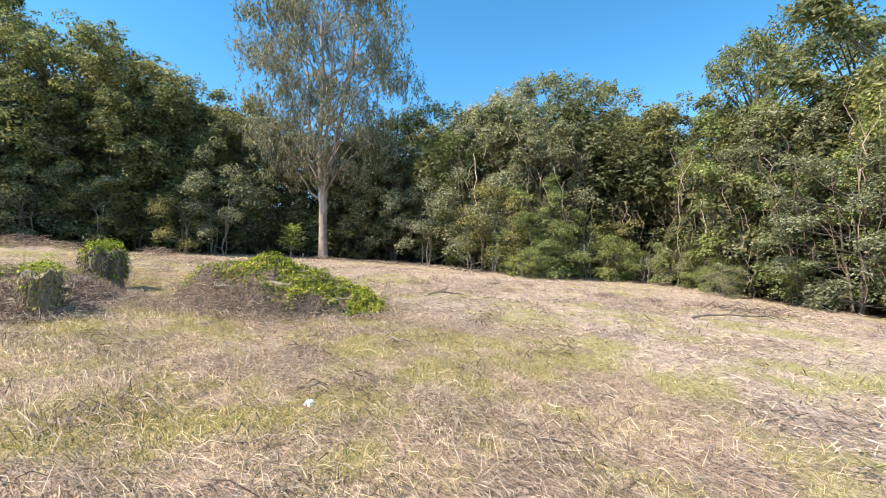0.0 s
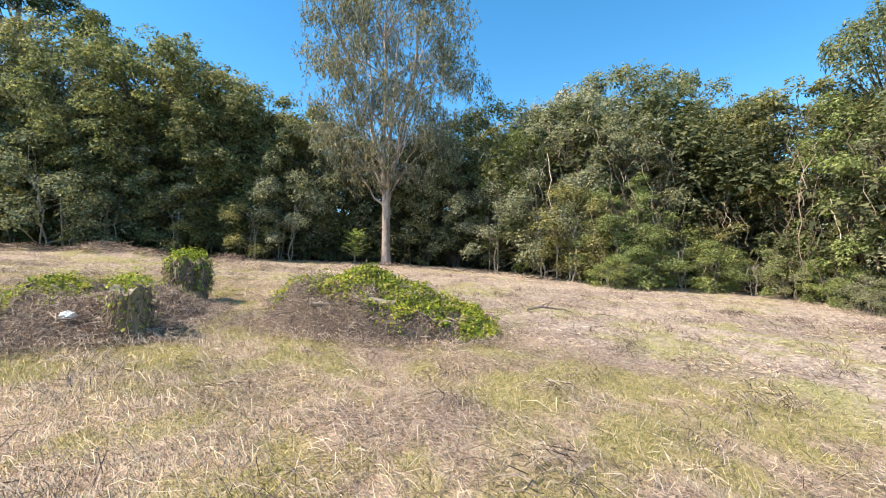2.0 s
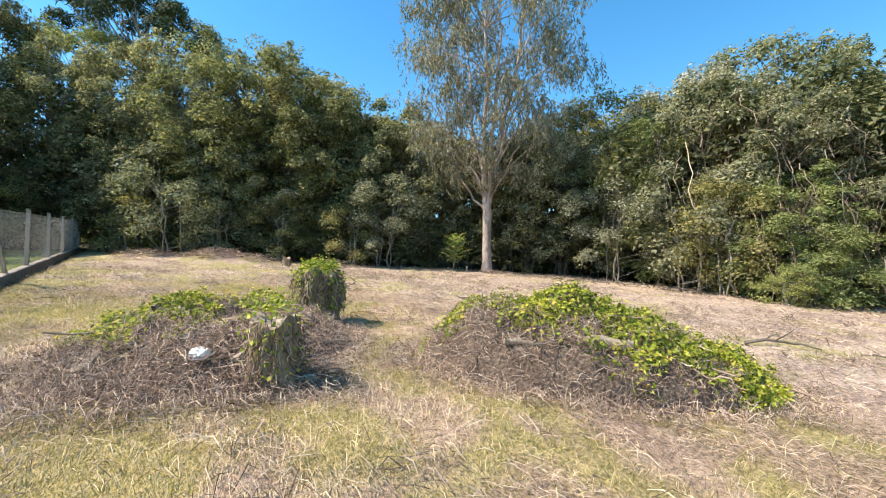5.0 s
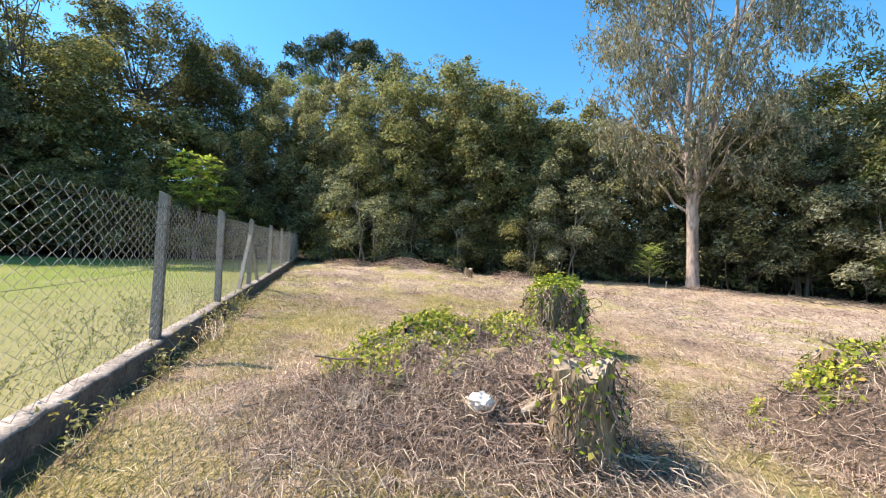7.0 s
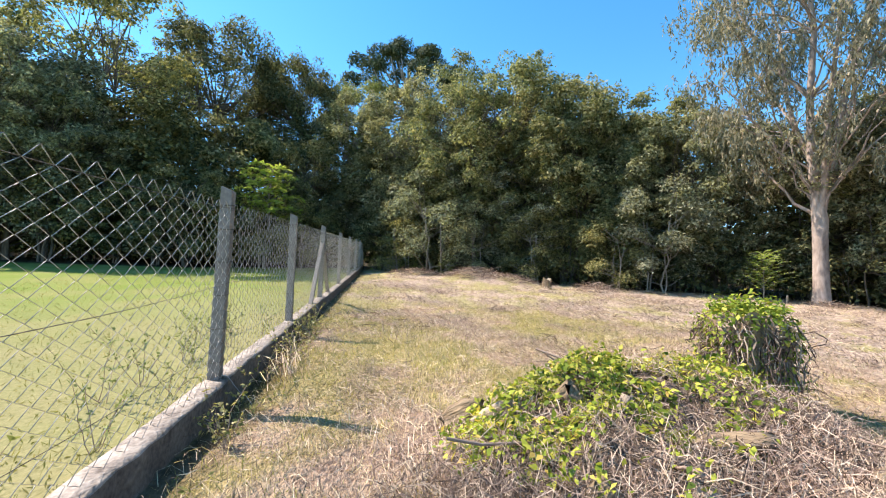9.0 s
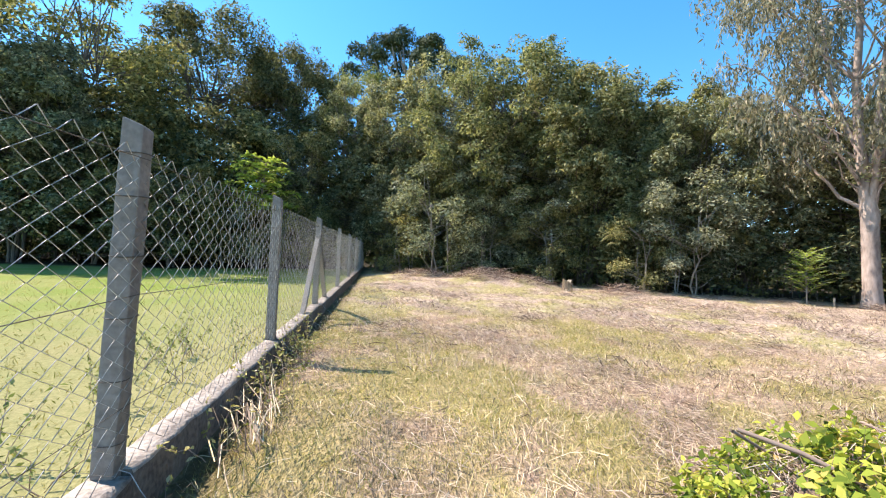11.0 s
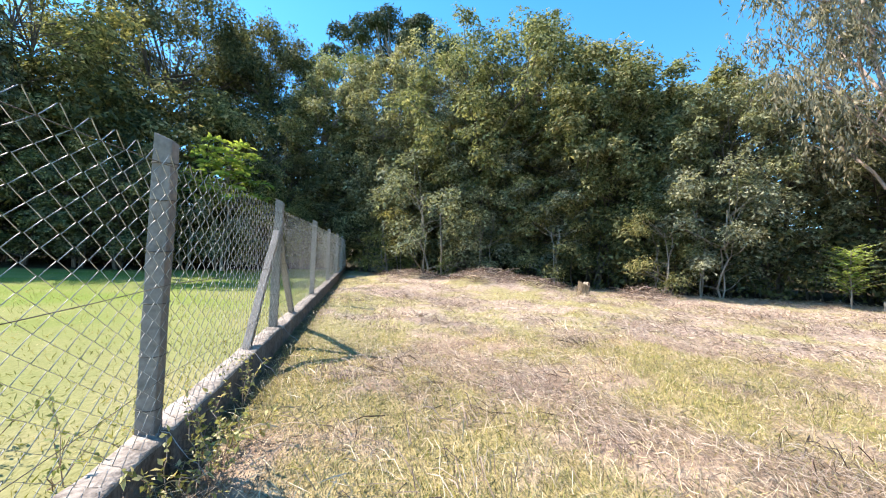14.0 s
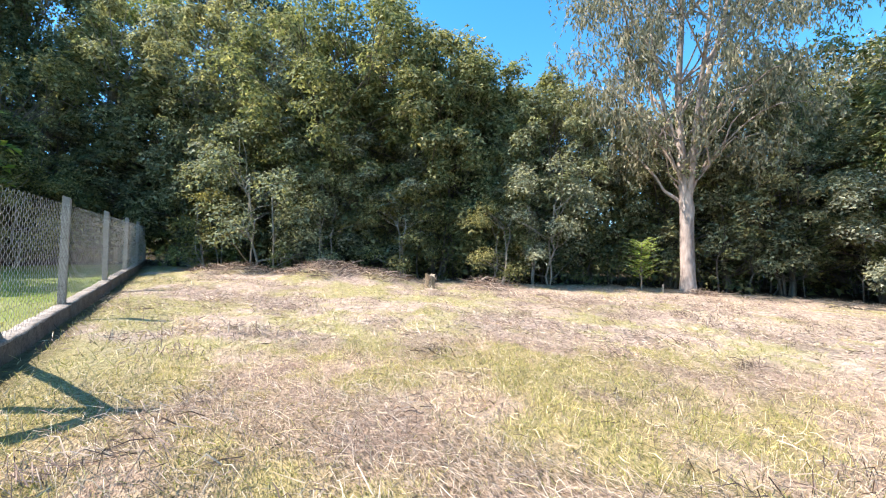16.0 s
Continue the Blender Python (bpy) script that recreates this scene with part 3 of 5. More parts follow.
def build_fence():
    fence = thing("wire_fence", pose(0, 0, 0), "galvanised chain-link fence on grey concrete posts and kerb", "fence")
    # the post: square concrete with a slanted top and wire ties
    bm = box_bm(0.105, 0.105, 2.02, 0.012, 10, 0.006, 3)
    for v in bm.verts:
        if v.co.z > 1.9:
            v.co.z -= (v.co.x + 0.05) * 0.45
    post_me = bpy.data.meshes.new("post")
    bm.to_mesh(post_me)
    bm.free()
    post_me.materials.append(CONCRETE)
    tie = Tubes(4)
    a = np.linspace(0, 2 * np.pi, 13)
    sq = 0.062 / np.maximum(np.abs(np.cos(a)), np.abs(np.sin(a)))
    tie.add(np.stack([np.cos(a) * sq, np.sin(a) * sq, 0.008 * np.sin(a * 1.0)], 1), np.full(13, 0.003))
    tie_me = tie.mesh("wire_tie", OLD_WIRE)
    for i, y in enumerate(POSTS_Y):
        z = float(plane_z(FENCE_X, y))
        lean = [0.6, -0.4, 0.3, 0.8, 0.5, -0.2, 0.4, 0.2, -0.5, 0.3, 0.1, 0.2][i]
        p = piece("post", post_me, fence)
        p.matrix_basis = pose(FENCE_X, y, z - 0.05, 0, lean, 2 * lean)
        if 3 <= i <= 7:
            for h in (0.42, 0.72, 1.02, 1.32, 1.62, 1.84):
                piece("wire_tie", tie_me, p).matrix_basis = pose(0, 0, h)
    for y in (12.1, 15.1, 16.95, 18.4):
        wire = Tubes(4)
        q = np.linspace(0, 1, 6)
        wire.add(np.stack([FENCE_X + 0.08 + 0.3 * q, y - 0.05 - 0.12 * q, plane_z(FENCE_X, y) + 0.25 - 0.23 * q ** 1.4 + 0.02 * np.sin(9 * q)], 1), np.full(6, 0.0028))
        piece("loose_wire", wire.mesh("loose_wire", WIRE), fence, "loose end of pale wire")
    # slanting concrete struts at one post
    for dy in (-1.35, 1.5):
        y0, z0 = 18.4, float(plane_z(FENCE_X, 18.4))
        foot = Vector((FENCE_X, y0 + dy, float(plane_z(FENCE_X, y0 + dy)) + 0.17))
        head = Vector((FENCE_X, y0 + math.copysign(0.05, dy), z0 + 1.5))
        d = head - foot
        s = part("strut", box_bm(0.085, 0.085, d.length, 0.01, 6, 0.005, dy), CONCRETE, fence, "slanting concrete strut")
        s.matrix_basis = Matrix.Translation(foot) @ d.to_track_quat("Z", "X").to_matrix().to_4x4()
    # kerb, mesh and line wires, bay by bay
    for k, (a, b) in enumerate(zip(POSTS_Y, POSTS_Y[1:])):
        length = b - a
        n = int(length / 0.15)
        yy = np.linspace(a + 0.012, b - 0.012, n)
        za = plane_z(FENCE_X, yy)
        rng = np.random.default_rng(k)
        top = 0.225 + 0.012 * (k % 3 - 1)
        prof = [(-0.07, -0.3), (-0.07, top - 0.015), (-0.055, top), (0.105, top), (0.12, top - 0.02), (0.125, -0.3)]
        v = np.array([[FENCE_X + px + 0.006 * rng.normal(), y, z + pz + 0.006 * rng.normal()] for y, z in zip(yy, za) for px, pz in prof])
        i, j = np.meshgrid(np.arange(n - 1), np.arange(5), indexing="ij")
        q = i * 6 + j
        f = np.stack([q, q + 6, q + 7, q + 1], -1).reshape(-1, 4)
        ends = np.array([[0, 1, 2, 3], [0, 3, 4, 5], [6 * (n - 1) + 3, 6 * (n - 1) + 2, 6 * (n - 1) + 1, 6 * (n - 1)], [6 * (n - 1) + 5, 6 * (n - 1) + 4, 6 * (n - 1) + 3, 6 * (n - 1)]])
        kerb = mesh_of("kerb", v, np.concatenate([f, ends]), CURB_MIX)
        # meadow face and ends take the darker colour, shade included
        kerb.materials.append(CURB_STAINED_SHADED)
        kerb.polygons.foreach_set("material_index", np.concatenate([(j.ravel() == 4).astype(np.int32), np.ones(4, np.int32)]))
        piece("kerb", kerb, fence, "rough concrete kerb, its meadow side coloured darker for soil and shade")
        if k < 2:
            continue
        pitch, step = 0.084, 0.05
        tb = Tubes(3)
        m = int(length / pitch)
        rows = int(1.56 / step)
        zig = np.arange(rows + 1)
        for c in range(m):
            y0 = a + (c + 0.5) * length / m
            sway = 0.006 * rng.normal(size=rows + 1)
            yy = y0 + np.where((zig + c) % 2 == 0, -0.5, 0.5) * (pitch + 0.012) + sway * 0.3
            hh = 0.24 + zig * step
            hh[-1] += 0.02
            xx = np.where((zig + c) % 2 == 0, 0.006, -0.006) + 0.012 * np.sin(hh * 3 + y0)
            tb.add(np.stack([FENCE_X + 0.075 + xx, yy, plane_z(FENCE_X, yy) + hh], 1), np.full(rows + 1, 0.0026))
        piece("wire_mesh", tb.mesh("wire_mesh", WIRE), fence, "galvanised diamond wire mesh")
        for h in (0.55, 1.08, 1.76):
            tb = Tubes(4)
            yy = np.linspace(a, b, 9)
            tb.add(np.stack([np.full(9, FENCE_X + 0.082), yy, plane_z(FENCE_X, yy) + h - 0.03 * np.sin(np.pi * (yy - a) / length)], 1), np.full(9, 0.0022))
            piece("line_wire", tb.mesh("line_wire", OLD_WIRE), fence)


build_fence()

# ---- the wood ----
def vine_strands(seed, height, radius, n, mat):
    """Thin bare creepers that hang down the outside of a crown."""
    rng = np.random.default_rng(seed)
    tb = Tubes(3)
    for _ in range(n):
        a = rng.random() * 6.28
        z1 = height * rng.uniform(0.35, 0.95)
        z0 = max(0.0, z1 - rng.uniform(1.2, 4.5))
        r1, r0 = radius * rng.uniform(0.7, 1.05), radius * rng.uniform(0.75, 1.15)
        p = bent_line(rng, (math.cos(a) * r1, math.sin(a) * r1, z1), (math.cos(a + 0.25) * r0, math.sin(a + 0.25) * r0, z0), 8, 0.13)
        tb.add(p, np.full(8, 0.014) * rng.uniform(0.6, 1.6))
    return tb.mesh("vines", mat)


FRONT = [tree_meshes(100 + k, 10, 3.4, 1.5 + 0.25 * (k % 3), 190, 122, 0.182, (LEAF_OLIVE, LEAF_GREY, LEAF_GREY, LEAF_DARK, LEAF_OLIVE, LEAF_GREY)[k], BARK, 3 + k % 3, 0.6) for k in range(6)]
DRAPED = [(*tree_meshes(150 + k, 10, 3.2, 0.4, 180, 118, 0.162, (LEAF_OLIVE, LEAF_SCRUB, LEAF_GREY)[k], BARK, 4, 0.6), vine_strands(160 + k, 10, 3.2, 70, TWIG)) for k in range(3)]
# inner trees and thickets: mostly dark leaves, standing in for the wood's inner shade
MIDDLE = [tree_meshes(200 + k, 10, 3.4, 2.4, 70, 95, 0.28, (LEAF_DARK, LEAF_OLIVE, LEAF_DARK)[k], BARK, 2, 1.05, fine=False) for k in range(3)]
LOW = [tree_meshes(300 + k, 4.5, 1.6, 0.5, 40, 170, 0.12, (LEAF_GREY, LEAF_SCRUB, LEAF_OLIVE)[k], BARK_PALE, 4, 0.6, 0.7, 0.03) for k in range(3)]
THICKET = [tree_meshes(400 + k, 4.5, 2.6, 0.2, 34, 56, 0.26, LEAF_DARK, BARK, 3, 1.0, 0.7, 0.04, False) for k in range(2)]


def sapling_meshes(seed):
    rng = np.random.default_rng(seed)
    tb = Tubes(5)
    h = rng.uniform(3.2, 5.0)
    line = bent_line(rng, (0, 0, -0.1), (rng.normal() * 0.5, rng.normal() * 0.5, h), 9, 0.09)
    tb.add(line, np.linspace(0.04, 0.012, 9))
    ends = []
    for j in range(7):
        k = int(rng.integers(2, 8))
        e = line[k] + rng.normal(size=3) * [0.6, 0.6, 0.3] + [0, 0, 0.35]
        tb.add(bent_line(rng, line[k], e, 4, 0.04), np.linspace(0.014, 0.006, 4))
        ends.append(e)
    return tb.mesh("trunk", BARK), crown_mesh(clump_leaves(rng, np.array(ends), np.full(7, 0.4), 60, 0.14, ratio=0.6), LEAF_OLIVE)


SAPLINGS = [sapling_meshes(500 + k) for k in range(6)]


def along_edge(step, back, start=0.0, jitter=0.45):
    """Places along the wood's edge, set back from it, with the height wanted there."""
    acc = start
    for k in range(len(EDGE) - 1):
        a, b = np.array(EDGE[k], float), np.array(EDGE[k + 1], float)
        d = b - a
        ln = float(np.hypot(*d))
        nrm = np.array([-d[1], d[0]]) / ln
        while acc < ln:
            s = acc / ln
            p = a + d * s + nrm * (back + RNG.normal() * jitter)
            yield float(p[0]), float(p[1]), EDGE_H[k] * (1 - s) + EDGE_H[k + 1] * s
            acc += step * RNG.uniform(0.8, 1.2)
        acc -= ln


def build_wood():
    for x, y, h in along_edge(2.3, 1.9):
        s = h * RNG.uniform(0.84, 1.0) / 10.6
        wide = 0.95 + 0.15 * RNG.random()
        if RNG.random() < 0.36:
            s, wide = s * RNG.uniform(0.55, 0.72), 1.3
        if -13.5 < x < -7.5 and y > 31:
            s = min(s, 0.5)
        if x > 19 and y < 17 or y < 2:
            plant("draped_tree", DRAPED[int(RNG.integers(0, 3))], x, y, s, "leafy tree draped to the ground with creepers", "tree", "creeper-draped trees", wide, sink=0.05)
        else:
            plant("forest_tree", FRONT[int(RNG.integers(0, 6))], x, y, s, "dense small-leaved evergreen tree at the wood's edge", "tree", "trees of the wood's edge", wide, sink=0.05)
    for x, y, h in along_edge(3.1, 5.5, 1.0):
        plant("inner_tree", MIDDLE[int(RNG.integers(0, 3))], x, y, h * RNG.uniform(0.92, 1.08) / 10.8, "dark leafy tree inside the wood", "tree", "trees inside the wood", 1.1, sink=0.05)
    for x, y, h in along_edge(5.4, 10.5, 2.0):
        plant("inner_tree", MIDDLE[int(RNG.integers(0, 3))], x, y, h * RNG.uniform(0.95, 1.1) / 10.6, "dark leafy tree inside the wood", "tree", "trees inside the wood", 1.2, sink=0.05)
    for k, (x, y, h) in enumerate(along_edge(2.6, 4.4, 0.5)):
        plant("thicket", THICKET[k % 2], x, y, RNG.uniform(0.7, 0.95), "dark-leaved undergrowth added to fill in the shade beneath the trees", "bush", "undergrowth", 1.0, sink=0.1)
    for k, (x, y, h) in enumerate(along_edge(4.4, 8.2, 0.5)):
        plant("thicket", THICKET[k % 2], x, y, RNG.uniform(1.1, 1.5), "dark-leaved undergrowth added to fill in the shade beneath the trees", "bush", "undergrowth", 1.1, sink=0.1)
    for k, (x, y, h) in enumerate(along_edge(1.15, 1.6, 0.2, 0.8)):
        if x > -6 and not (x > 19 and y < 14) and y > 2:
            plant("sapling", SAPLINGS[int(RNG.integers(0, 6))], x, y, RNG.uniform(0.6, 1.05), "thin pale bare-stemmed sapling in the shade", "sapling", "saplings under the trees", sink=0.02)
    # lighter bushes that stand out of the edge
    for x, y, k, s in ((2.3, 32.6, 0, 1.25), (4.6, 31.6, 0, 0.95), (7.4, 29.9, 2, 0.8), (0.4, 34.8, 2, 0.9), (12.4, 26.6, 0, 1.1), (10.6, 27.2, 2, 0.8), (21.0, 17.0, 0, 1.1), (20.6, 13.0, 0, 1.2), (20.2, 11.4, 2, 1.0), (-9.0, 33.2, 2, 0.9), (-7.6, 33.4, 0, 0.8), (-6.0, 34.6, 2, 0.85), (-1.2, 36.2, 1, 0.2), (0.2, 35.8, 1, 0.26), (1.5, 34.7, 1, 0.22), (-0.4, 35.4, 0, 0.16), (3.0, 32.4, 1, 0.28)):
        plant("edge_bush", LOW[k], x, y, s, "grey-green bush leaning out of the wood's edge", "bush", "bushes at the wood's edge", 1.1, sink=0.05)
    for x, y, k, s in ((19.6, 8.6, 1, 0.42), (20.6, 8.2, 1, 0.62), (21.7, 7.2, 1, 0.6), (22.6, 6.0, 1, 0.5), (23.2, 4.6, 1, 0.45), (23.4, 3.2, 0, 0.4), (22.2, 1.9, 1, 0.38), (20.9, 1.1, 1, 0.32), (18.7, 9.0, 1, 0.3), (19.4, 0.9, 0, 0.28)):
        plant("vine_bush", LOW[k], x, y, s, "light green tangled bush smothered in creepers", "bush", "creeper bushes by the meadow", 1.45, sink=0.1)


build_wood()


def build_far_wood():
    """Loose dark leaves added for the wood's shaded depth, behind its outer trees."""
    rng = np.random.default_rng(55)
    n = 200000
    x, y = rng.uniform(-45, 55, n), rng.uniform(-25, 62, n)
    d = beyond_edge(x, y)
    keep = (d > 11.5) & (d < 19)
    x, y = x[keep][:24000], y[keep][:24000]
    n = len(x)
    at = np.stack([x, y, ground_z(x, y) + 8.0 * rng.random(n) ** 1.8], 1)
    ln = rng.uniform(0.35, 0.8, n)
    tagged(new("far_wood", leaves_mesh("far_wood", leaf_arrays(at, unit(rng.normal(size=(n, 3))), rng.normal(size=(n, 3)), ln, ln * 0.7), LEAF_DARK)), "loose dark leaves added to fill the shaded depth behind the wood's edge", "woods", kind="stuff")
    # thickets added to close gaps and deepen the dark beneath the canopy
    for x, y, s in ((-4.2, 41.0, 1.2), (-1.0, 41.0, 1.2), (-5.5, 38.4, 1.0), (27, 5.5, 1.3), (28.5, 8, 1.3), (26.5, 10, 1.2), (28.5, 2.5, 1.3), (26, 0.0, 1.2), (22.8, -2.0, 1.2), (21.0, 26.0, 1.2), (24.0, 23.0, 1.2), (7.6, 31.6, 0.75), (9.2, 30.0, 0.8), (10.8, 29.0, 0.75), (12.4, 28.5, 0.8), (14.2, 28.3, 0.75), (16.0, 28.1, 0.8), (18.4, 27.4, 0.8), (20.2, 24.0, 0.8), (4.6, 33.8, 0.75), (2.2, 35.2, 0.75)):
        plant("thicket", THICKET[0], x, y, s, "dark-leaved undergrowth added to fill in the shade beneath the trees", "bush", "undergrowth", 1.1, sink=0.1)
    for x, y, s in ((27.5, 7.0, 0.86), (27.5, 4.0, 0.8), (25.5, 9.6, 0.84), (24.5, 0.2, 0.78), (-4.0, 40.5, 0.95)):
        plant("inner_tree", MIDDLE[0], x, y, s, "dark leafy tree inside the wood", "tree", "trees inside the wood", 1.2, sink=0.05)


build_far_wood()


def special_trees():
    grey = tree_meshes(601, 12.4, 4.6, 3.0, 270, 132, 0.182, LEAF_OLIVE, BARK, 5, 0.7)
    plant("big_olive_tree", grey, 5.8, 34.0, 1.06, "tall rounded olive-green tree above the wood's edge", "tree", turn=40)
    dark = tree_meshes(602, 15.5, 4.9, 8.0, 170, 230, 0.23, LEAF_DARK, BARK, 3, 1.1, 0.8, 0.16)
    plant("tall_dark_tree", dark, -14.2, 43.0, 1.08, "tall dark-leaved tree with an open crown", "tree", turn=10)
    plant("tall_dark_tree", dark, -8.3, 43.0, 0.98, "tall dark-leaved tree with an open crown", "tree", turn=200, stretch=0.75)
    plant("brown_green_tree", tree_meshes(603, 14.5, 4.2, 2.0, 190, 140, 0.21, LEAF_OLIVE, BARK, 3, 0.8), -17.6, 34.5, 1.1, "tall brownish-green tree beyond the lawn", "tree")
    plant("yellow_green_tree", tree_meshes(604, 16.2, 3.4, 6.0, 140, 140, 0.21, LEAF_SCRUB, BARK_PALE, 3, 0.75), -3.0, 43.0, 0.92, "tall yellow-green tree behind the wood's edge", "tree")
    pale = tree_meshes(605, 12.4, 3.2, 2.5, 190, 120, 0.18, LEAF_GREY, BARK_PALE, 4, 0.6)
    for x, y, size in ((-0.2, 38.2, 1.0), (2.2, 37.0, 1.05), (-3.2, 39.8, 0.98)):
        plant("grey_green_tree", pale, x, y, size, "tall grey-green tree near the fence's end", "tree", "grey-green trees by the fence's end")
    big = tree_meshes(606, 16.4, 6.0, 6.5, 190, 140, 0.26, LEAF_OLIVE, BARK, 3, 1.0, 0.75, 0.2)
    plant("big_round_tree", big, 34.6, 13.2, 0.92, "big round-crowned tree rising behind the wood", "tree", turn=0)
    plant("big_round_tree", big, 38.5, 8.2, 0.76, "big round-crowned tree rising behind the wood", "tree", turn=120, stretch=0.75)
    plant("big_round_tree", big, 28.5, -0.9, 0.82, "big round-crowned tree rising behind the wood", "tree", turn=250, stretch=0.72)
    plant("pale_tree", tree_meshes(607, 11.0, 3.2, 4.0, 90, 150, 0.2, LEAF_PALE, BARK_PALE, 3, 0.85), 31.0, 18.6, 1.2, "pale silvery-leaved tree behind the wood", "tree")
    for x, y, h, kind in ((10.4, 32.6, 1.14, 0), (8.4, 35.2, 1.2, 4), (27.0, 24.4, 1.12, 0), (29.2, 21.6, 1.2, 4), (33.5, 19.8, 1.3, 1), (31.0, 6.4, 1.02, 3), (28.6, 3.4, 1.0, 0), (24.0, -4.6, 1.2, 4), (-20.5, 32.5, 1.1, 1), (13.4, 32.2, 1.08, 0), (17.5, 31.5, 1.05, 4)):
        plant("forest_tree", FRONT[kind], x, y, h, "tall leafy tree rising behind the wood's edge", "tree", "trees behind the wood's edge", 1.1, sink=0.05)


special_trees()


def build_araucaria(x, y, height):
    rng = np.random.default_rng(71)
    tb = Tubes(8)
    tb.add(bent_line(rng, (0, 0, -0.3), (0.1, 0, height - 1.5), 10, 0.03), np.linspace(0.42, 0.16, 10))
    tufts, sizes = [], []
    for whorl, (z0, n, r, up) in enumerate(((height - 6.0, 9, 5.4, 1.7), (height - 4.8, 8, 4.5, 2.3), (height - 3.6, 7, 3.1, 2.3), (height - 2.5, 4, 1.5, 1.7))):
        for k in range(n):
            a = (k + 0.5 * whorl + rng.normal() * 0.1) * 6.283 / n
            s = np.linspace(0, 1, 7)
            rr = r * rng.uniform(0.88, 1.08)
            line = np.stack([np.cos(a) * rr * s, np.sin(a) * rr * s, z0 + up * s ** 2.2 - 0.3 * np.sin(np.pi * s)], 1)
            tb.add(line, np.linspace(0.1, 0.05, 7))
            tufts.append(line[-1] + [0, 0, 0.15])
            sizes.append(rng.uniform(0.85, 1.2))
    crown = clump_leaves(rng, np.array(tufts), np.array(sizes), 620, 0.3, 0.85, -0.4, 0.3)
    plant("araucaria", (tb.mesh("trunk", BARK_PALE), crown_mesh(crown, LEAF_PINE)), x, y, 1.0, "tall dark umbrella-crowned araucaria pine behind the wood", "tree", turn=0)


build_araucaria(0.9, 46.5, 20.2)


def build_lime_tree(x, y):
    """A young tree whose large leaves lie in flat, drooping tiers."""
    rng = np.random.default_rng(608)
    tb = Tubes(6)
    stem = bent_line(rng, (0, 0, -0.2), (0.2, 0, 5.6), 9, 0.05)
    tb.add(stem, np.linspace(0.085, 0.03, 9))
    at, nrm, along, ln = [], [], [], []
    for k in range(34):
        z = 2.6 + 3.0 * (k + rng.random()) / 34
        a = k * 2.39996
        reach = rng.uniform(1.2, 2.3) * (1.0 - 0.45 * (z - 2.6) / 3.0)
        s = np.linspace(0, 1, 9)[:, None]
        base = np.array([stem[6, 0] * z / 5.6, 0, z])
        d = np.array([math.cos(a), math.sin(a), 0])
        fr = base + d * reach * s + np.array([0, 0, 1.0]) * (0.75 * s - 0.62 * s ** 2.4) * reach * 0.6
        tb.add(fr, np.linspace(0.022, 0.006, 9))
        for q in range(3, 9):
            for side in (-1, 1):
                for m in range(4):
                    at.append(fr[q] + rng.normal(size=3) * [0.08, 0.08, 0.03])
                    w = rng.normal() * 0.5
                    along.append((d[0] * (0.5 + w) - side * d[1], d[1] * (0.5 + w) + side * d[0], -0.25))
                    nrm.append((0, 0, 1.0))
                    ln.append(rng.uniform(0.22, 0.42))
    n = len(at)
    ln = np.array(ln)
    crown = leaf_arrays(np.array(at), unit(np.array(nrm) + rng.normal(size=(n, 3)) * 0.45), np.array(along), ln, ln * 0.36)
    plant("bright_leaf_tree", (tb.mesh("trunk", BARK_PALE), leaves_mesh("crown", crown, LEAF_LIME)), x, y, 1.04, "young tree with tiers of bright lime-green leaves", "tree", turn=15)


build_lime_tree(-7.5, 33.2)


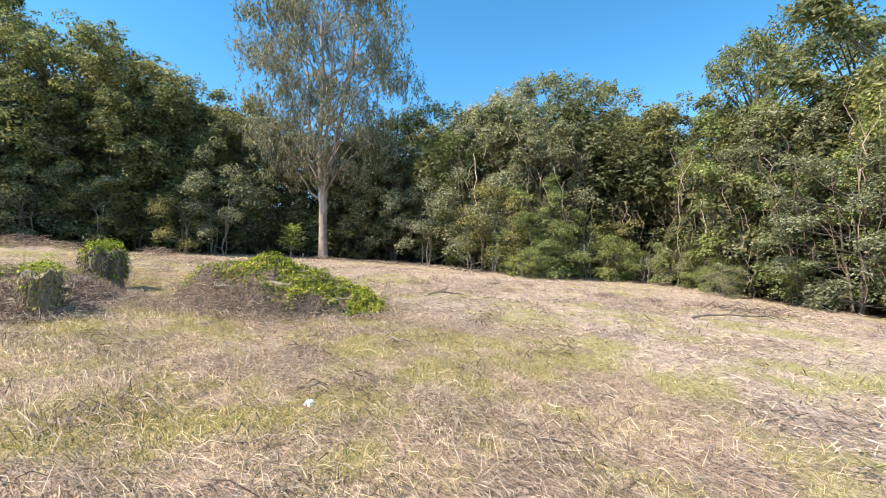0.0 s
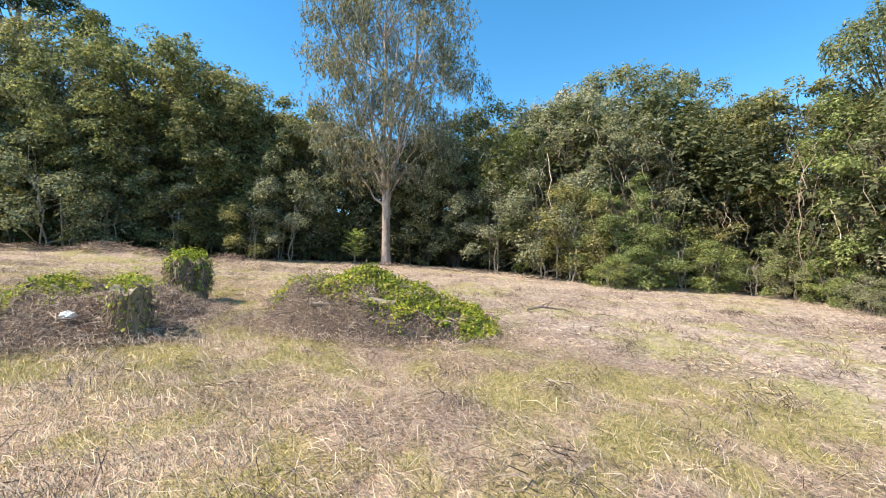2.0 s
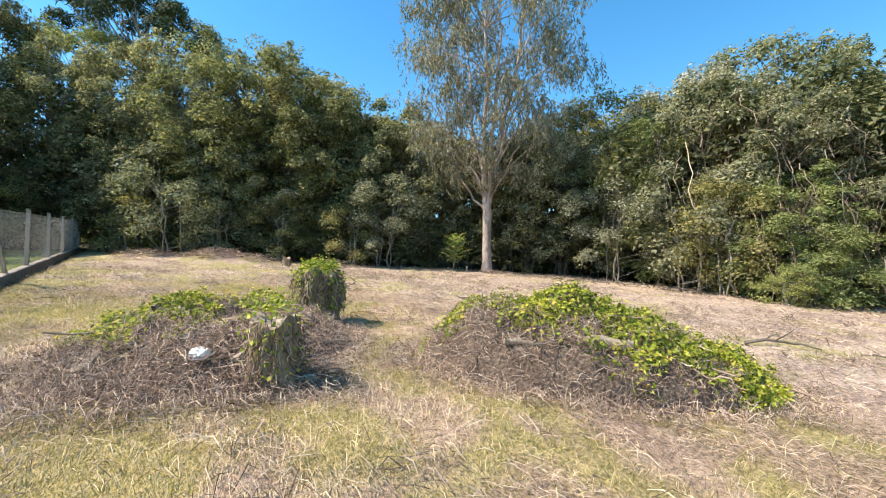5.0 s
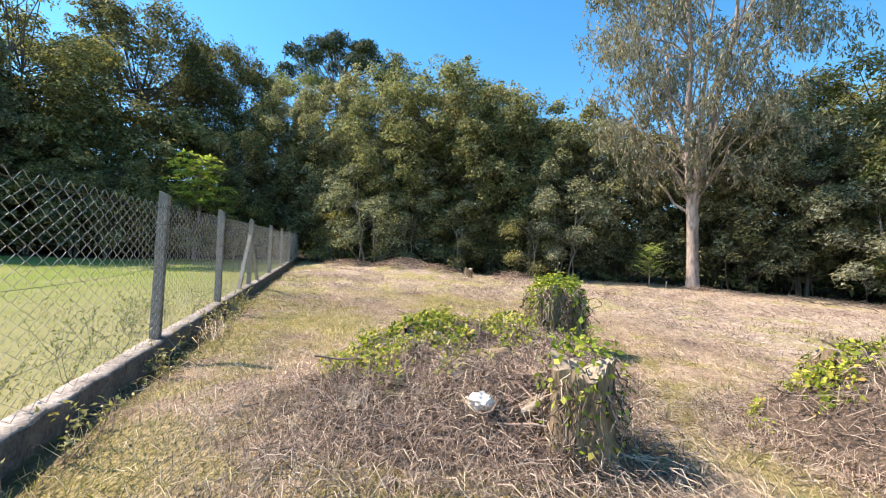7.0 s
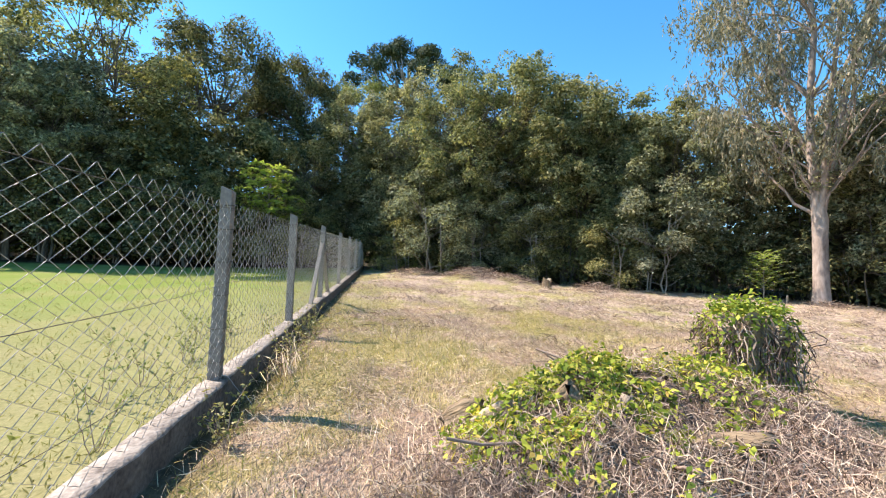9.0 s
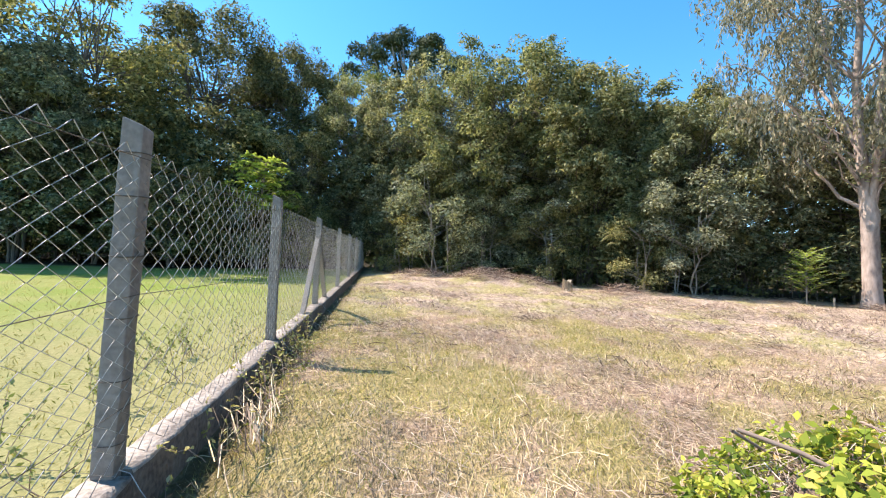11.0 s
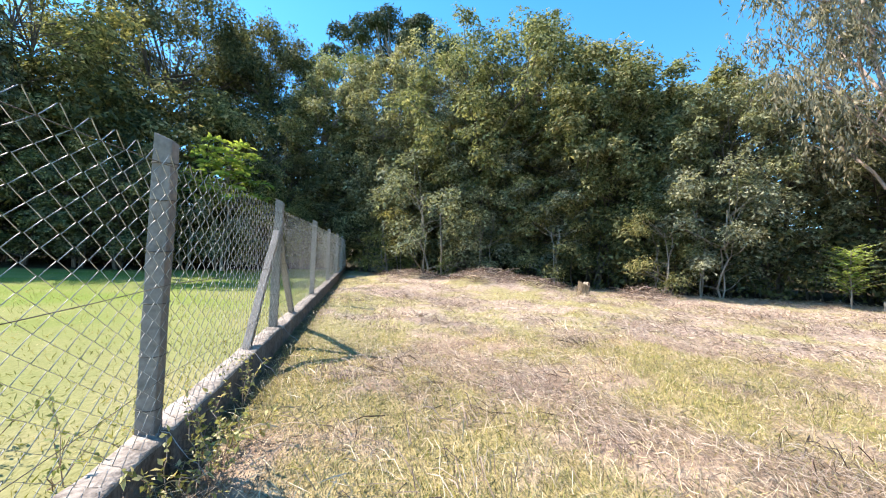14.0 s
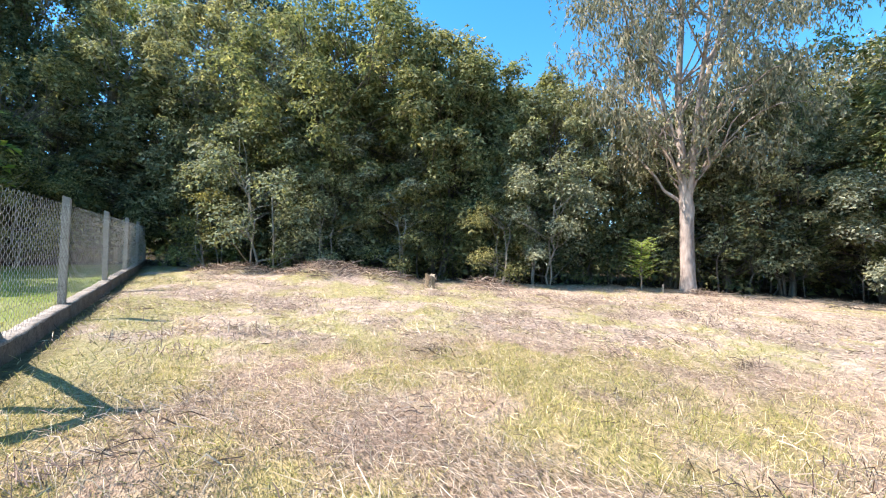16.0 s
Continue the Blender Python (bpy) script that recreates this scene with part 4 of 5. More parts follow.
def build_gum_tree(x, y):
    rng = np.random.default_rng(81)
    gum = thing("eucalyptus", pose(x, y, float(plane_z(x, y)), 0, 0, 0), "tall eucalyptus with pinkish bark and drooping grey leaves", "tree")
    top = 23.5
    tk = Tubes(12)
    trunk = np.array([(0, 0, -0.2), (0.0, 0, 0.15), (0.01, 0, 0.7), (0.03, 0.02, 1.8), (0.0, 0.0, 2.9), (0.03, 0.0, 3.6), (-0.08, 0.05, 4.6), (-0.22, 0.1, 6.5), (-0.1, 0.2, 9.0), (0.1, 0.1, 12.0), (-0.1, 0.2, 15.0), (0.1, 0.1, 18.5), (0.0, 0.0, top - 1)])
    tk.add(trunk, [0.44, 0.34, 0.29, 0.275, 0.27, 0.29, 0.21, 0.165, 0.14, 0.11, 0.08, 0.05, 0.02])
    piece("trunk", tk.mesh("trunk", BARK_GUM), gum)
    # right of the trunk as one comes up the meadow is (0.55, -0.83)
    rx, ry = 0.55, -0.83
    limbs = []
    for z0, side, deep, z1, r0, wob in ((3.5, 2.3, 0.2, 17.0, 0.17, 0.12), (3.7, 1.2, -1.6, 14.0, 0.14, 0.12), (4.6, -2.0, 1.2, 16.0, 0.12, 0.12), (3.6, -2.6, 0.3, 7.2, 0.085, 0.10), (4.4, -2.3, -0.6, 8.6, 0.085, 0.10), (5.2, 2.2, 0.7, 12.0, 0.11, 0.1), (6.4, -2.2, 1.0, 11.0, 0.08, 0.1), (4.1, 2.0, -0.3, 7.4, 0.07, 0.12), (7.5, 2.4, -1.0, 13.0, 0.08, 0.1), (9.0, -2.8, -0.4, 14.0, 0.07, 0.1), (3.6, 0.5, 1.2, 8.2, 0.09, 0.1), (4.0, -1.5, 0.9, 6.6, 0.05, 0.12), (4.8, 1.5, -0.9, 7.8, 0.05, 0.12), (3.8, -1.2, -0.9, 6.2, 0.045, 0.12), (5.6, -1.4, -0.8, 8.6, 0.05, 0.12), (5.0, 1.9, 0.5, 8.2, 0.05, 0.12), (3.7, 1.4, 0.8, 6.4, 0.045, 0.12)):
        j = int(np.searchsorted(trunk[:, 2], z0))
        a = trunk[j - 1] + (trunk[j] - trunk[j - 1]) * (z0 - trunk[j - 1, 2]) / (trunk[j, 2] - trunk[j - 1, 2])
        b = np.array([side * rx + deep * -ry, side * ry + deep * rx, z1])
        line = bent_line(rng, a, b, 8, wob)
        lb = Tubes(8)
        lb.add(line, np.linspace(r0, r0 * 0.35, 8))
        piece("limb", lb.mesh("limb", BARK_GUM), gum)
        limbs.append(line)
    # small branches to every leafy end, and twigs that hang from it
    ends = []
    for k in range(150):
        z = 5.8 + (top - 5.8) * ((k + rng.random()) / 150) ** 0.9
        h = (z - 5.8) / (top - 5.8)
        r = (2.9 + 3.2 * np.sin(np.pi * np.clip(h * 0.95 + 0.06, 0, 1)) ** 0.8) * (0.35 + 0.65 * rng.random() ** 0.5)
        a = k * 2.39996 + rng.normal() * 0.3
        e = np.array([math.cos(a) * r, math.sin(a) * r, z])
        if k % 5 < 3:
            src = np.concatenate([q[3:] for q in limbs])
            src = src[np.argmin(np.hypot(src[:, 0] - e[0], src[:, 1] - e[1]) + 1.5 * np.abs(src[:, 2] - e[2] + 1.6))]
        else:
            j = int(np.clip(np.searchsorted(trunk[:, 2], z - 1.2 - r * 0.4), 6, 12))
            src = trunk[j]
        mid = (src + e) / 2 + [0, 0, 0.5 + 0.2 * r]
        s = np.linspace(0, 1, 7)[:, None]
        line = src * (1 - s) ** 2 + 2 * mid * s * (1 - s) + e * s ** 2
        line[1:-1] += rng.normal(size=(5, 3)) * 0.09
        bt = Tubes(5)
        bt.add(line, np.linspace(0.042, 0.01, 7))
        piece("branch", bt.mesh("branch", BARK_GUM), gum)
        ends.append(e)
        ends.append(line[4])
    ends = np.array(ends)
    n = len(ends) * 16
    hang = np.repeat(ends, 16, 0) + rng.normal(size=(n, 3)) * [0.45, 0.45, 0.35]
    length = rng.uniform(0.35, 1.1, n)
    per = 15
    s = np.tile(np.linspace(0.0, 1.0, per), n)
    drift = np.repeat(rng.normal(size=(n, 3)) * [0.25, 0.25, 0], per, 0)
    at = np.repeat(hang, per, 0) + drift * s[:, None] - np.stack([0 * s, 0 * s, np.repeat(length, per) * s], 1) + rng.normal(size=(n * per, 3)) * 0.05
    along = rng.normal(size=(n * per, 3)) * 0.45 - [0, 0, 1.0]
    ln = rng.uniform(0.15, 0.3, n * per)
    crown = leaf_arrays(at, unit(rng.normal(size=(n * per, 3)) * [1, 1, 0.3]), along, ln, ln * 0.25)
    piece("crown", leaves_mesh("crown", crown, LEAF_GUM), gum)


build_gum_tree(17.59, 23.2)


def build_young_sapling(x, y, height):
    rng = np.random.default_rng(91)
    ob = thing("young_tree", pose(x, y, float(ground_z(x, y))), "young bright green sapling with feathery leaves by the eucalyptus", "sapling")
    tb = Tubes(6)
    stem = bent_line(rng, (0, 0, -0.1), (0.05, 0, height * 0.8), 8, 0.02)
    tb.add(stem, np.linspace(0.035, 0.012, 8))
    at, nrm, along, ln = [], [], [], []
    for k in range(46):
        z = height * (0.12 + 0.6 * (k + rng.random()) / 46)
        a = k * 2.4
        r = rng.uniform(0.75, 1.15) * (1.1 - 0.55 * z / height)
        s = np.linspace(0, 1, 10)
        fr = np.stack([np.cos(a) * r * s, np.sin(a) * r * s, z + 0.75 * r * s - 0.3 * r * s ** 2.5 + 0.1], 1)
        tb.add(fr[::3], np.full(4, 0.005))
        for q in range(1, 10):
            for sd in (-1, 1):
                at.append(fr[q])
                nrm.append((0, 0, 1.0))
                along.append((math.cos(a) * 0.6 - sd * math.sin(a), math.sin(a) * 0.6 + sd * math.cos(a), -0.15))
                ln.append(0.2 * (1.1 - 0.5 * s[q]))
    at, nrm, along, ln = np.array(at), unit(np.array(nrm) + rng.normal(size=(len(at), 3)) * 0.3), np.array(along), np.array(ln)
    piece("stem", tb.mesh("stem", BARK_PALE), ob)
    piece("leaves", leaves_mesh("leaves", leaf_arrays(at, nrm, along, ln, ln * 0.34), LEAF_LIME), ob)
    peg = thing("wooden_peg", pose(16.25, 23.5, float(ground_z(16.25, 23.5)), 0, 6, 20), "short pale weathered wooden peg in the ground", "peg")
    part("peg", box_bm(0.07, 0.06, 0.36, 0.01, 3, 0.006, 2), CUT_WOOD, peg)


build_young_sapling(15.85, 24.2, 2.6)

# ---- heaps, stumps and clutter on the meadow ----
def stump_mesh(seed, r, h, lobes, cut=0.2):
    """Grooved bark side with an uneven broken top, and the wood of the top."""
    rng = np.random.default_rng(seed)
    seg, rings = 44, 12
    th = np.arange(seg) * 2 * np.pi / seg
    ph = rng.random(6) * 6.28
    topz = h * (1 - cut * (0.5 + 0.5 * np.sin(th * lobes + ph[0])) - 0.05 * np.sin(th * 5 + ph[1]))
    v = []
    for k in range(rings):
        s = k / (rings - 1)
        groove = 0.09 * np.sin(th * 4 + ph[2] + s) + 0.05 * np.sin(th * 9 + ph[3] - s * 2) + 0.03 * rng.normal(size=seg)
        rr = r * (1 + groove + 0.35 * (1 - s) ** 3 * (1 + 0.5 * np.sin(th * 3 + ph[4])))
        v.append(np.stack([np.cos(th) * rr, np.sin(th) * rr, -0.12 + (topz + 0.12) * s], 1))
    v = np.concatenate(v)
    k, j = np.meshgrid(np.arange(rings - 1), np.arange(seg), indexing="ij")
    a, b = k * seg + j, k * seg + (j + 1) % seg
    f = np.stack([a, b, b + seg, a + seg], -1).reshape(-1, 4)
    side = mesh_of("bark", v, f, STUMP_WOOD)
    rim = v[-seg:]
    cv = [rim]
    for q in (0.7, 0.4, 0.12):
        c = rim * [q, q, 1]
        c[:, 2] = rim[:, 2] * q + (h * (1 - cut * 0.8)) * (1 - q) + rng.normal(size=seg) * 0.012
        cv.append(c)
    cv = np.concatenate(cv)
    k, j = np.meshgrid(np.arange(3), np.arange(seg), indexing="ij")
    a, b = k * seg + j, k * seg + (j + 1) % seg
    f = np.stack([a, b, b + seg, a + seg], -1).reshape(-1, 4)
    f = np.concatenate([f, [[3 * seg + m, 3 * seg + m + 1, 3 * seg + seg - 2 - m, 3 * seg + seg - 1 - m] for m in range(0, seg // 2 - 1)]])
    return side, mesh_of("cut_top", cv, f, CUT_WOOD)


def vine_on(rng, pts, nrm, size=0.046):
    """Creeper leaves lying over a surface."""
    n = len(pts)
    nn = unit(nrm + rng.normal(size=(n, 3)) * 0.75 + [0, 0, 0.2])
    tuft = np.clip(rich_noise(pts[:, 0] * 5, pts[:, 1] * 5 + pts[:, 2] * 3, 77) - 0.3, 0, 1) * 0.4
    at = pts + nrm * (rng.uniform(0.0, 0.05, n) + tuft * rng.random(n))[:, None]
    ln = size * rng.uniform(0.6, 1.5, n)
    return leaf_arrays(at, nn, rng.normal(size=(n, 3)) - [0, 0, 0.5], ln, ln * rng.uniform(0.42, 0.7, n))


def build_stump(x, y, r, h, seed, label, lobes, cut, leaves, leaf_low, twigs):
    rng = np.random.default_rng(seed)
    ob = thing("tree_stump", pose(x, y, float(ground_z(x, y)), 0, 0, 0), label, "stump")
    side, top = stump_mesh(seed, r, h, lobes, cut)
    piece("bark", side, ob)
    piece("cut_top", top, ob, "pale weathered cut wood")
    if leaves:
        n = leaves
        th = rng.random(n) * 6.283
        onto = rng.random(n) < 0.45
        z = np.where(onto, h * rng.uniform(0.88, 1.02, n), h * rng.uniform(leaf_low, 1.0, n))
        rad = np.where(onto, r * np.sqrt(rng.random(n)) * 1.05, r * 1.08)
        p = np.stack([np.cos(th) * rad, np.sin(th) * rad, z + onto * 0.05], 1)
        nr = np.where(onto[:, None], [[0, 0, 1.0]], np.stack([np.cos(th), np.sin(th), 0 * th], 1))
        piece("creeper", leaves_mesh("creeper", vine_on(rng, p, nr, 0.05), LEAF_VINE), ob, "bright yellow-green creeper leaves")
    if twigs:
        n = twigs
        tb = Tubes(3)
        for _ in range(n):
            a = rng.random() * 6.283
            z1 = h * rng.uniform(0.55, 1.02)
            p = bent_line(rng, (math.cos(a) * r * 1.05, math.sin(a) * r * 1.05, z1), (math.cos(a + rng.normal() * 0.3) * r * 1.3, math.sin(a + rng.normal() * 0.3) * r * 1.3, max(0, z1 - rng.uniform(0.15, 0.7))), 9, 0.035)
            tb.add(p, np.full(9, rng.uniform(0.003, 0.007)))
        piece("dry_creeper", tb.mesh("dry_creeper", TWIG), ob, "dead brown creeper stems")
    return ob


def mound_shape(cx, cy, ux, uy, a, b, hmax, seed):
    """A heap over an ellipse: its height above the ground at (u, v)."""
    def height(u, v):
        r = np.sqrt((u / a) ** 2 + (v / b) ** 2)
        lump = 0.55 + 0.6 * rich_noise(u * 1.4 + seed, v * 1.4, seed) + 0.3 * soft_noise(u * 5.0, v * 5.0, seed + 9)
        return hmax(u, v) * np.clip(1 - r ** 3.2, 0, 1) ** 0.8 * lump

    def world(u, v):
        return cx + u * ux - v * uy, cy + u * uy + v * ux
    return height, world


def build_mound(cx, cy, ux, uy, a, b, hmax, seed, label, green, n_leaf, n_twig, n_stick):
    rng = np.random.default_rng(seed)
    height, world = mound_shape(cx, cy, ux, uy, a, b, hmax, seed)

    def surface(u, v):
        x, y = world(u, v)
        return np.stack([x, y, ground_z(x, y) + height(u, v)], -1)

    def normal(u, v):
        e = 0.03
        return unit(np.cross(surface(u + e, v) - surface(u - e, v), surface(u, v + e) - surface(u, v - e)))
    ob = thing("brush_heap", pose(0, 0, 0), label, "brush heap")
    g, th = np.meshgrid(np.linspace(0.0, 1.0, 26), np.arange(64) * 2 * np.pi / 64, indexing="ij")
    p = surface(g * a * np.cos(th), g * b * np.sin(th)).reshape(-1, 3)
    p[-64:, 2] -= 0.05
    k, j = np.meshgrid(np.arange(25), np.arange(64), indexing="ij")
    q, q1 = k * 64 + j, k * 64 + (j + 1) % 64
    n = 7000
    rad, turn = rng.uniform(0.35, 1.25, n), rng.random(n) * 6.283
    u, v = rad * a * np.cos(turn), rad * b * np.sin(turn)
    ps = surface(u, v)
    vv, ff = strand_arrays(rng, ps[:, 0], ps[:, 1], ps[:, 2] + rng.uniform(0, 0.06, n), rng.random(n) * 6.283, rng.uniform(0.06, 0.24, n), rng.uniform(0.0025, 0.0045, n), rng.uniform(-0.03, 0.09, n), rng.normal(size=n) * 0.08)
    n = 3600
    rad, turn = rng.uniform(0.45, 1.2, n), rng.random(n) * 6.283
    u, v = rad * a * np.cos(turn), rad * b * np.sin(turn)
    stand = leaf_arrays(surface(u, v) - [0, 0, 0.02], unit(rng.normal(size=(n, 3))), rng.normal(size=(n, 3)) * 0.45 + [0, 0, 0.9], rng.uniform(0.06, 0.26, n), rng.uniform(0.003, 0.007, n))
    ff = np.concatenate([ff, np.arange(len(stand)).reshape(-1, 4) + len(vv)])
    vv = np.concatenate([vv, stand])
    tagged(piece("straw", mesh_of("straw", vv, ff, MAT_STRAW), ob, "pale dry grass stems"), kind="stuff")
    piece("core", mesh_of("core", p, np.stack([q, q + 64, q1 + 64, q1], -1).reshape(-1, 4), MOUND_SOIL, True), ob, "brown rotting brush and soil")

    def spots(n, spread=1.0):
        r, t = np.sqrt(rng.random(n)) * spread, rng.random(n) * 6.283
        return r * a * np.cos(t), r * b * np.sin(t)
    u, v = spots(n_leaf * 3)
    w = green(u, v) * np.clip((rich_noise(u * 3.2, v * 3.2, seed + 2) - 0.38) / 0.12, 0.05, 1)
    keep = rng.random(len(u)) < w
    u, v = u[keep][:n_leaf], v[keep][:n_leaf]
    piece("creeper", leaves_mesh("creeper", vine_on(rng, surface(u, v) + [0, 0, 0.02], normal(u, v)), LEAF_VINE), ob, "bright yellow-green creeper leaves")
    u, v = spots(n_twig, 1.35)
    keep = (rng.random(n_twig) > green(u, v) * 0.75) & (rng.random(n_twig) < np.clip((1.38 - np.hypot(u / a, v / b)) / 0.45, 0, 1))
    u, v = u[keep], v[keep]
    n = len(u)
    p = surface(u, v)
    vv, ff = strand_arrays(rng, p[:, 0], p[:, 1], p[:, 2] + rng.uniform(0, 0.07, n), rng.random(n) * 6.283, rng.uniform(0.06, 0.3, n), rng.uniform(0.0016, 0.0042, n), rng.uniform(-0.04, 0.12, n), rng.normal(size=n) * 0.14)
    tagged(piece("dry_brush", mesh_of("dry_brush", vv, ff, TWIG), ob, "grey-brown dead twigs and stems"), kind="stuff")
    u, v = spots(n_stick, 1.0)
    for k in range(n_stick):
        c = surface(u[k], v[k]) + [0, 0, 0.05]
        h = rng.random() * 6.283
        d = np.array([math.cos(h), math.sin(h), rng.uniform(-0.25, 0.3)]) * rng.uniform(0.15, 0.5)
        tb = Tubes(5)
        tb.add(bent_line(rng, c - d, c + d, 6, 0.02), np.full(6, rng.uniform(0.004, 0.011)))
        piece("stick", tb.mesh("stick", TWIG), ob)
    return surface


def cut_log(x, y, z, turn, tilt, length, r, label="short pale barkless cut log on a brush heap"):
    rng = np.random.default_rng(int(x * 100))
    ob = thing("cut_log", pose(x, y, z, 0, 90 + tilt, turn), label, "log")
    tb = Tubes(12)
    s = np.linspace(-0.5, 0.5, 8)
    tb.add(np.stack([0.01 * rng.normal(size=8), 0.01 * rng.normal(size=8), s * length], 1), r * (1 + 0.06 * rng.normal(size=8)))
    piece("bark", tb.mesh("bark", CUT_WOOD), ob)
    for e in (-0.5, 0.5):
        bm = bmesh.new()
        bmesh.ops.create_cone(bm, cap_ends=True, segments=12, radius1=r * 0.98, radius2=r * 0.9, depth=0.012)
        bmesh.ops.translate(bm, vec=(0, 0, e * length), verts=bm.verts)
        part("cut_end", bm, CUT_WOOD, ob)


def dry_heap(x, y, r, h, n, seed, label):
    """A tangle of dead stems over a low rise."""
    rng = np.random.default_rng(seed)
    a, q = rng.random(n) * 6.283, np.sqrt(rng.random(n))
    px, py = x + np.cos(a) * q * r, y + np.sin(a) * q * r
    pz = ground_z(px, py) + h * (1 - q ** 2) * rng.random(n)
    v, f = strand_arrays(rng, px, py, pz, rng.random(n) * 6.283, rng.uniform(0.2, 0.7, n) * (0.5 if r < 0.6 else 1), rng.uniform(0.006, 0.013, n) * (0.4 if r < 0.6 else 1), rng.uniform(-0.06, 0.16, n) * (0.5 if r < 0.6 else 1), rng.normal(size=n) * 0.2)
    tagged(new("dead_brush", mesh_of("dead_brush", v, f, TWIG)), label, "dead brush")


def build_heaps():
    # the heap round the split stump
    build_mound(1.25, 10.55, 0.8, 0.6, 1.9, 1.35, lambda u, v: np.interp(u, [-1.9, -0.7, 0.3, 1.9], [0.2, 0.4, 0.48, 0.52]) + 0.1 * np.clip(v, -1, 1), 31, "brush heap round old stumps, half covered in creeper", lambda u, v: np.clip(0.45 + v * 0.9 + 0.1 * u, 0, 1) * np.clip((u + 1.35) / 0.5, 0, 1), 12000, 30000, 34)
    # the long heap beside it
    build_mound(4.85, 7.72, 0.66, -0.75, 2.1, 1.1, lambda u, v: np.interp(u, [-2.2, -0.2, 0.6, 1.4, 2.2], [0.82, 0.82, 0.66, 0.5, 0.34]), 32, "long brush heap covered in bright creeper", lambda u, v: np.clip(1.5 + v * 1.5 + 0.45 * np.clip(u, -2, 1.2), 0, 1), 27000, 28000, 44)
    build_stump(1.48, 8.99, 0.215, 0.72, 41, "split weathered tree stump with creeper on it", 2, 0.14, 330, 0.15, 90)
    build_stump(3.0, 11.88, 0.33, 0.96, 42, "tall stump wrapped in dead stems, creeper on top", 3, 0.12, 2000, 0.3, 330)
    build_stump(6.6, 26.0, 0.17, 0.5, 43, "small grey weathered tree stump", 2, 0.25, 0, 0, 30)
    build_stump(4.0, 8.85, 0.25, 0.76, 44, "flat-cut pale stump at the brush heap's end", 3, 0.04, 0, 0, 60)
    dry_heap(1.75, 8.95, 0.5, 0.3, 900, 51, "tangle of dead stems at the split stump's foot")
    dry_heap(1.2, 8.95, 0.45, 0.28, 800, 52, "tangle of dead stems at the split stump's foot")
    cut_log(4.35, 7.15, float(ground_z(4.35, 7.15)) + 0.56, -45, 3, 0.55, 0.05)
    cut_log(3.75, 7.8, float(ground_z(3.75, 7.8)) + 0.5, -35, 4, 0.34, 0.035)
    cut_log(4.75, 7.4, float(ground_z(4.75, 7.4)) + 0.72, -70, 12, 0.4, 0.03)


build_heaps()


def scrap(x, y, z, size, seed, name="white_scrap", label="crumpled dirty white scrap lying on brush", mat=None):
    rng = np.random.default_rng(seed)
    bm = bmesh.new()
    bmesh.ops.create_icosphere(bm, subdivisions=3, radius=size)
    for v in bm.verts:
        d = noise.noise(v.co * (2.6 / size) + Vector((seed, 0, 0)))
        v.co *= 1 + 0.55 * d
        v.co.z *= 0.75
    ob = part(name, bm, mat or LITTER)
    ob.matrix_basis = pose(x, y, z, rng.uniform(-20, 20), rng.uniform(-20, 20), rng.random() * 360)
    tagged(ob, label, "scrap")


def heap_z(x, y, dz):
    return float(ground_z(x, y)) + dz


def build_scraps():
    scrap(0.88, 9.42, heap_z(0.88, 9.42, 0.27), 0.09, 3)
    scrap(2.31, 3.22, heap_z(2.31, 3.22, 0.0), 0.05, 7, "white_scrap", "small white scrap lying in the straw")
    scrap(-0.52, 8.46, heap_z(-0.52, 8.46, 0.02), 0.045, 8, "white_scrap", "small white scrap lying in the grass")
    scrap(0.1, 8.95, heap_z(0.1, 8.95, 0.02), 0.05, 9, "wood_chunk", "flat pale wood chunk lying in the grass", CUT_WOOD)


build_scraps()


def rotten_chunk(x, y, up, length, width, turn, tilt, seed, label, mat):
    """A splintered piece of old wood, fibrous along its length, with ragged ends."""
    rng = np.random.default_rng(seed)
    rings, seg = 9, 12
    th = np.arange(seg) * 2 * np.pi / seg
    groove = 1 + 0.22 * np.sin(th * 3 + seed) + 0.14 * rng.normal(size=seg)
    ragged = rng.uniform(-0.16, 0.16, (2, seg))
    v = []
    for k in range(rings):
        q = k / (rings - 1)
        r = groove * (0.72 + 0.4 * math.sin(math.pi * (0.15 + 0.7 * q))) * (1 + 0.06 * rng.normal(size=seg))
        end = ragged[0] * (1 - q) ** 3 + ragged[1] * q ** 3
        v.append(np.stack([np.cos(th) * r * width / 2, np.sin(th) * r * width * 0.36, (q - 0.5 + end) * length], 1))
    v = np.concatenate(v)
    k, j = np.meshgrid(np.arange(rings - 1), np.arange(seg), indexing="ij")
    a, b = k * seg + j, k * seg + (j + 1) % seg
    f = np.stack([a, b, b + seg, a + seg], -1).reshape(-1, 4)
    caps = [[e + m, e + m + 1, e + seg - 2 - m, e + seg - 1 - m] for e in (0, (rings - 1) * seg) for m in range(seg // 2 - 1)]
    ob = new("wood_chunk", mesh_of("wood_chunk", v, np.concatenate([f, caps]), mat))
    ob.matrix_basis = pose(x, y, heap_z(x, y, up), tilt, 0, turn)
    tagged(ob, label, "wood chunk")


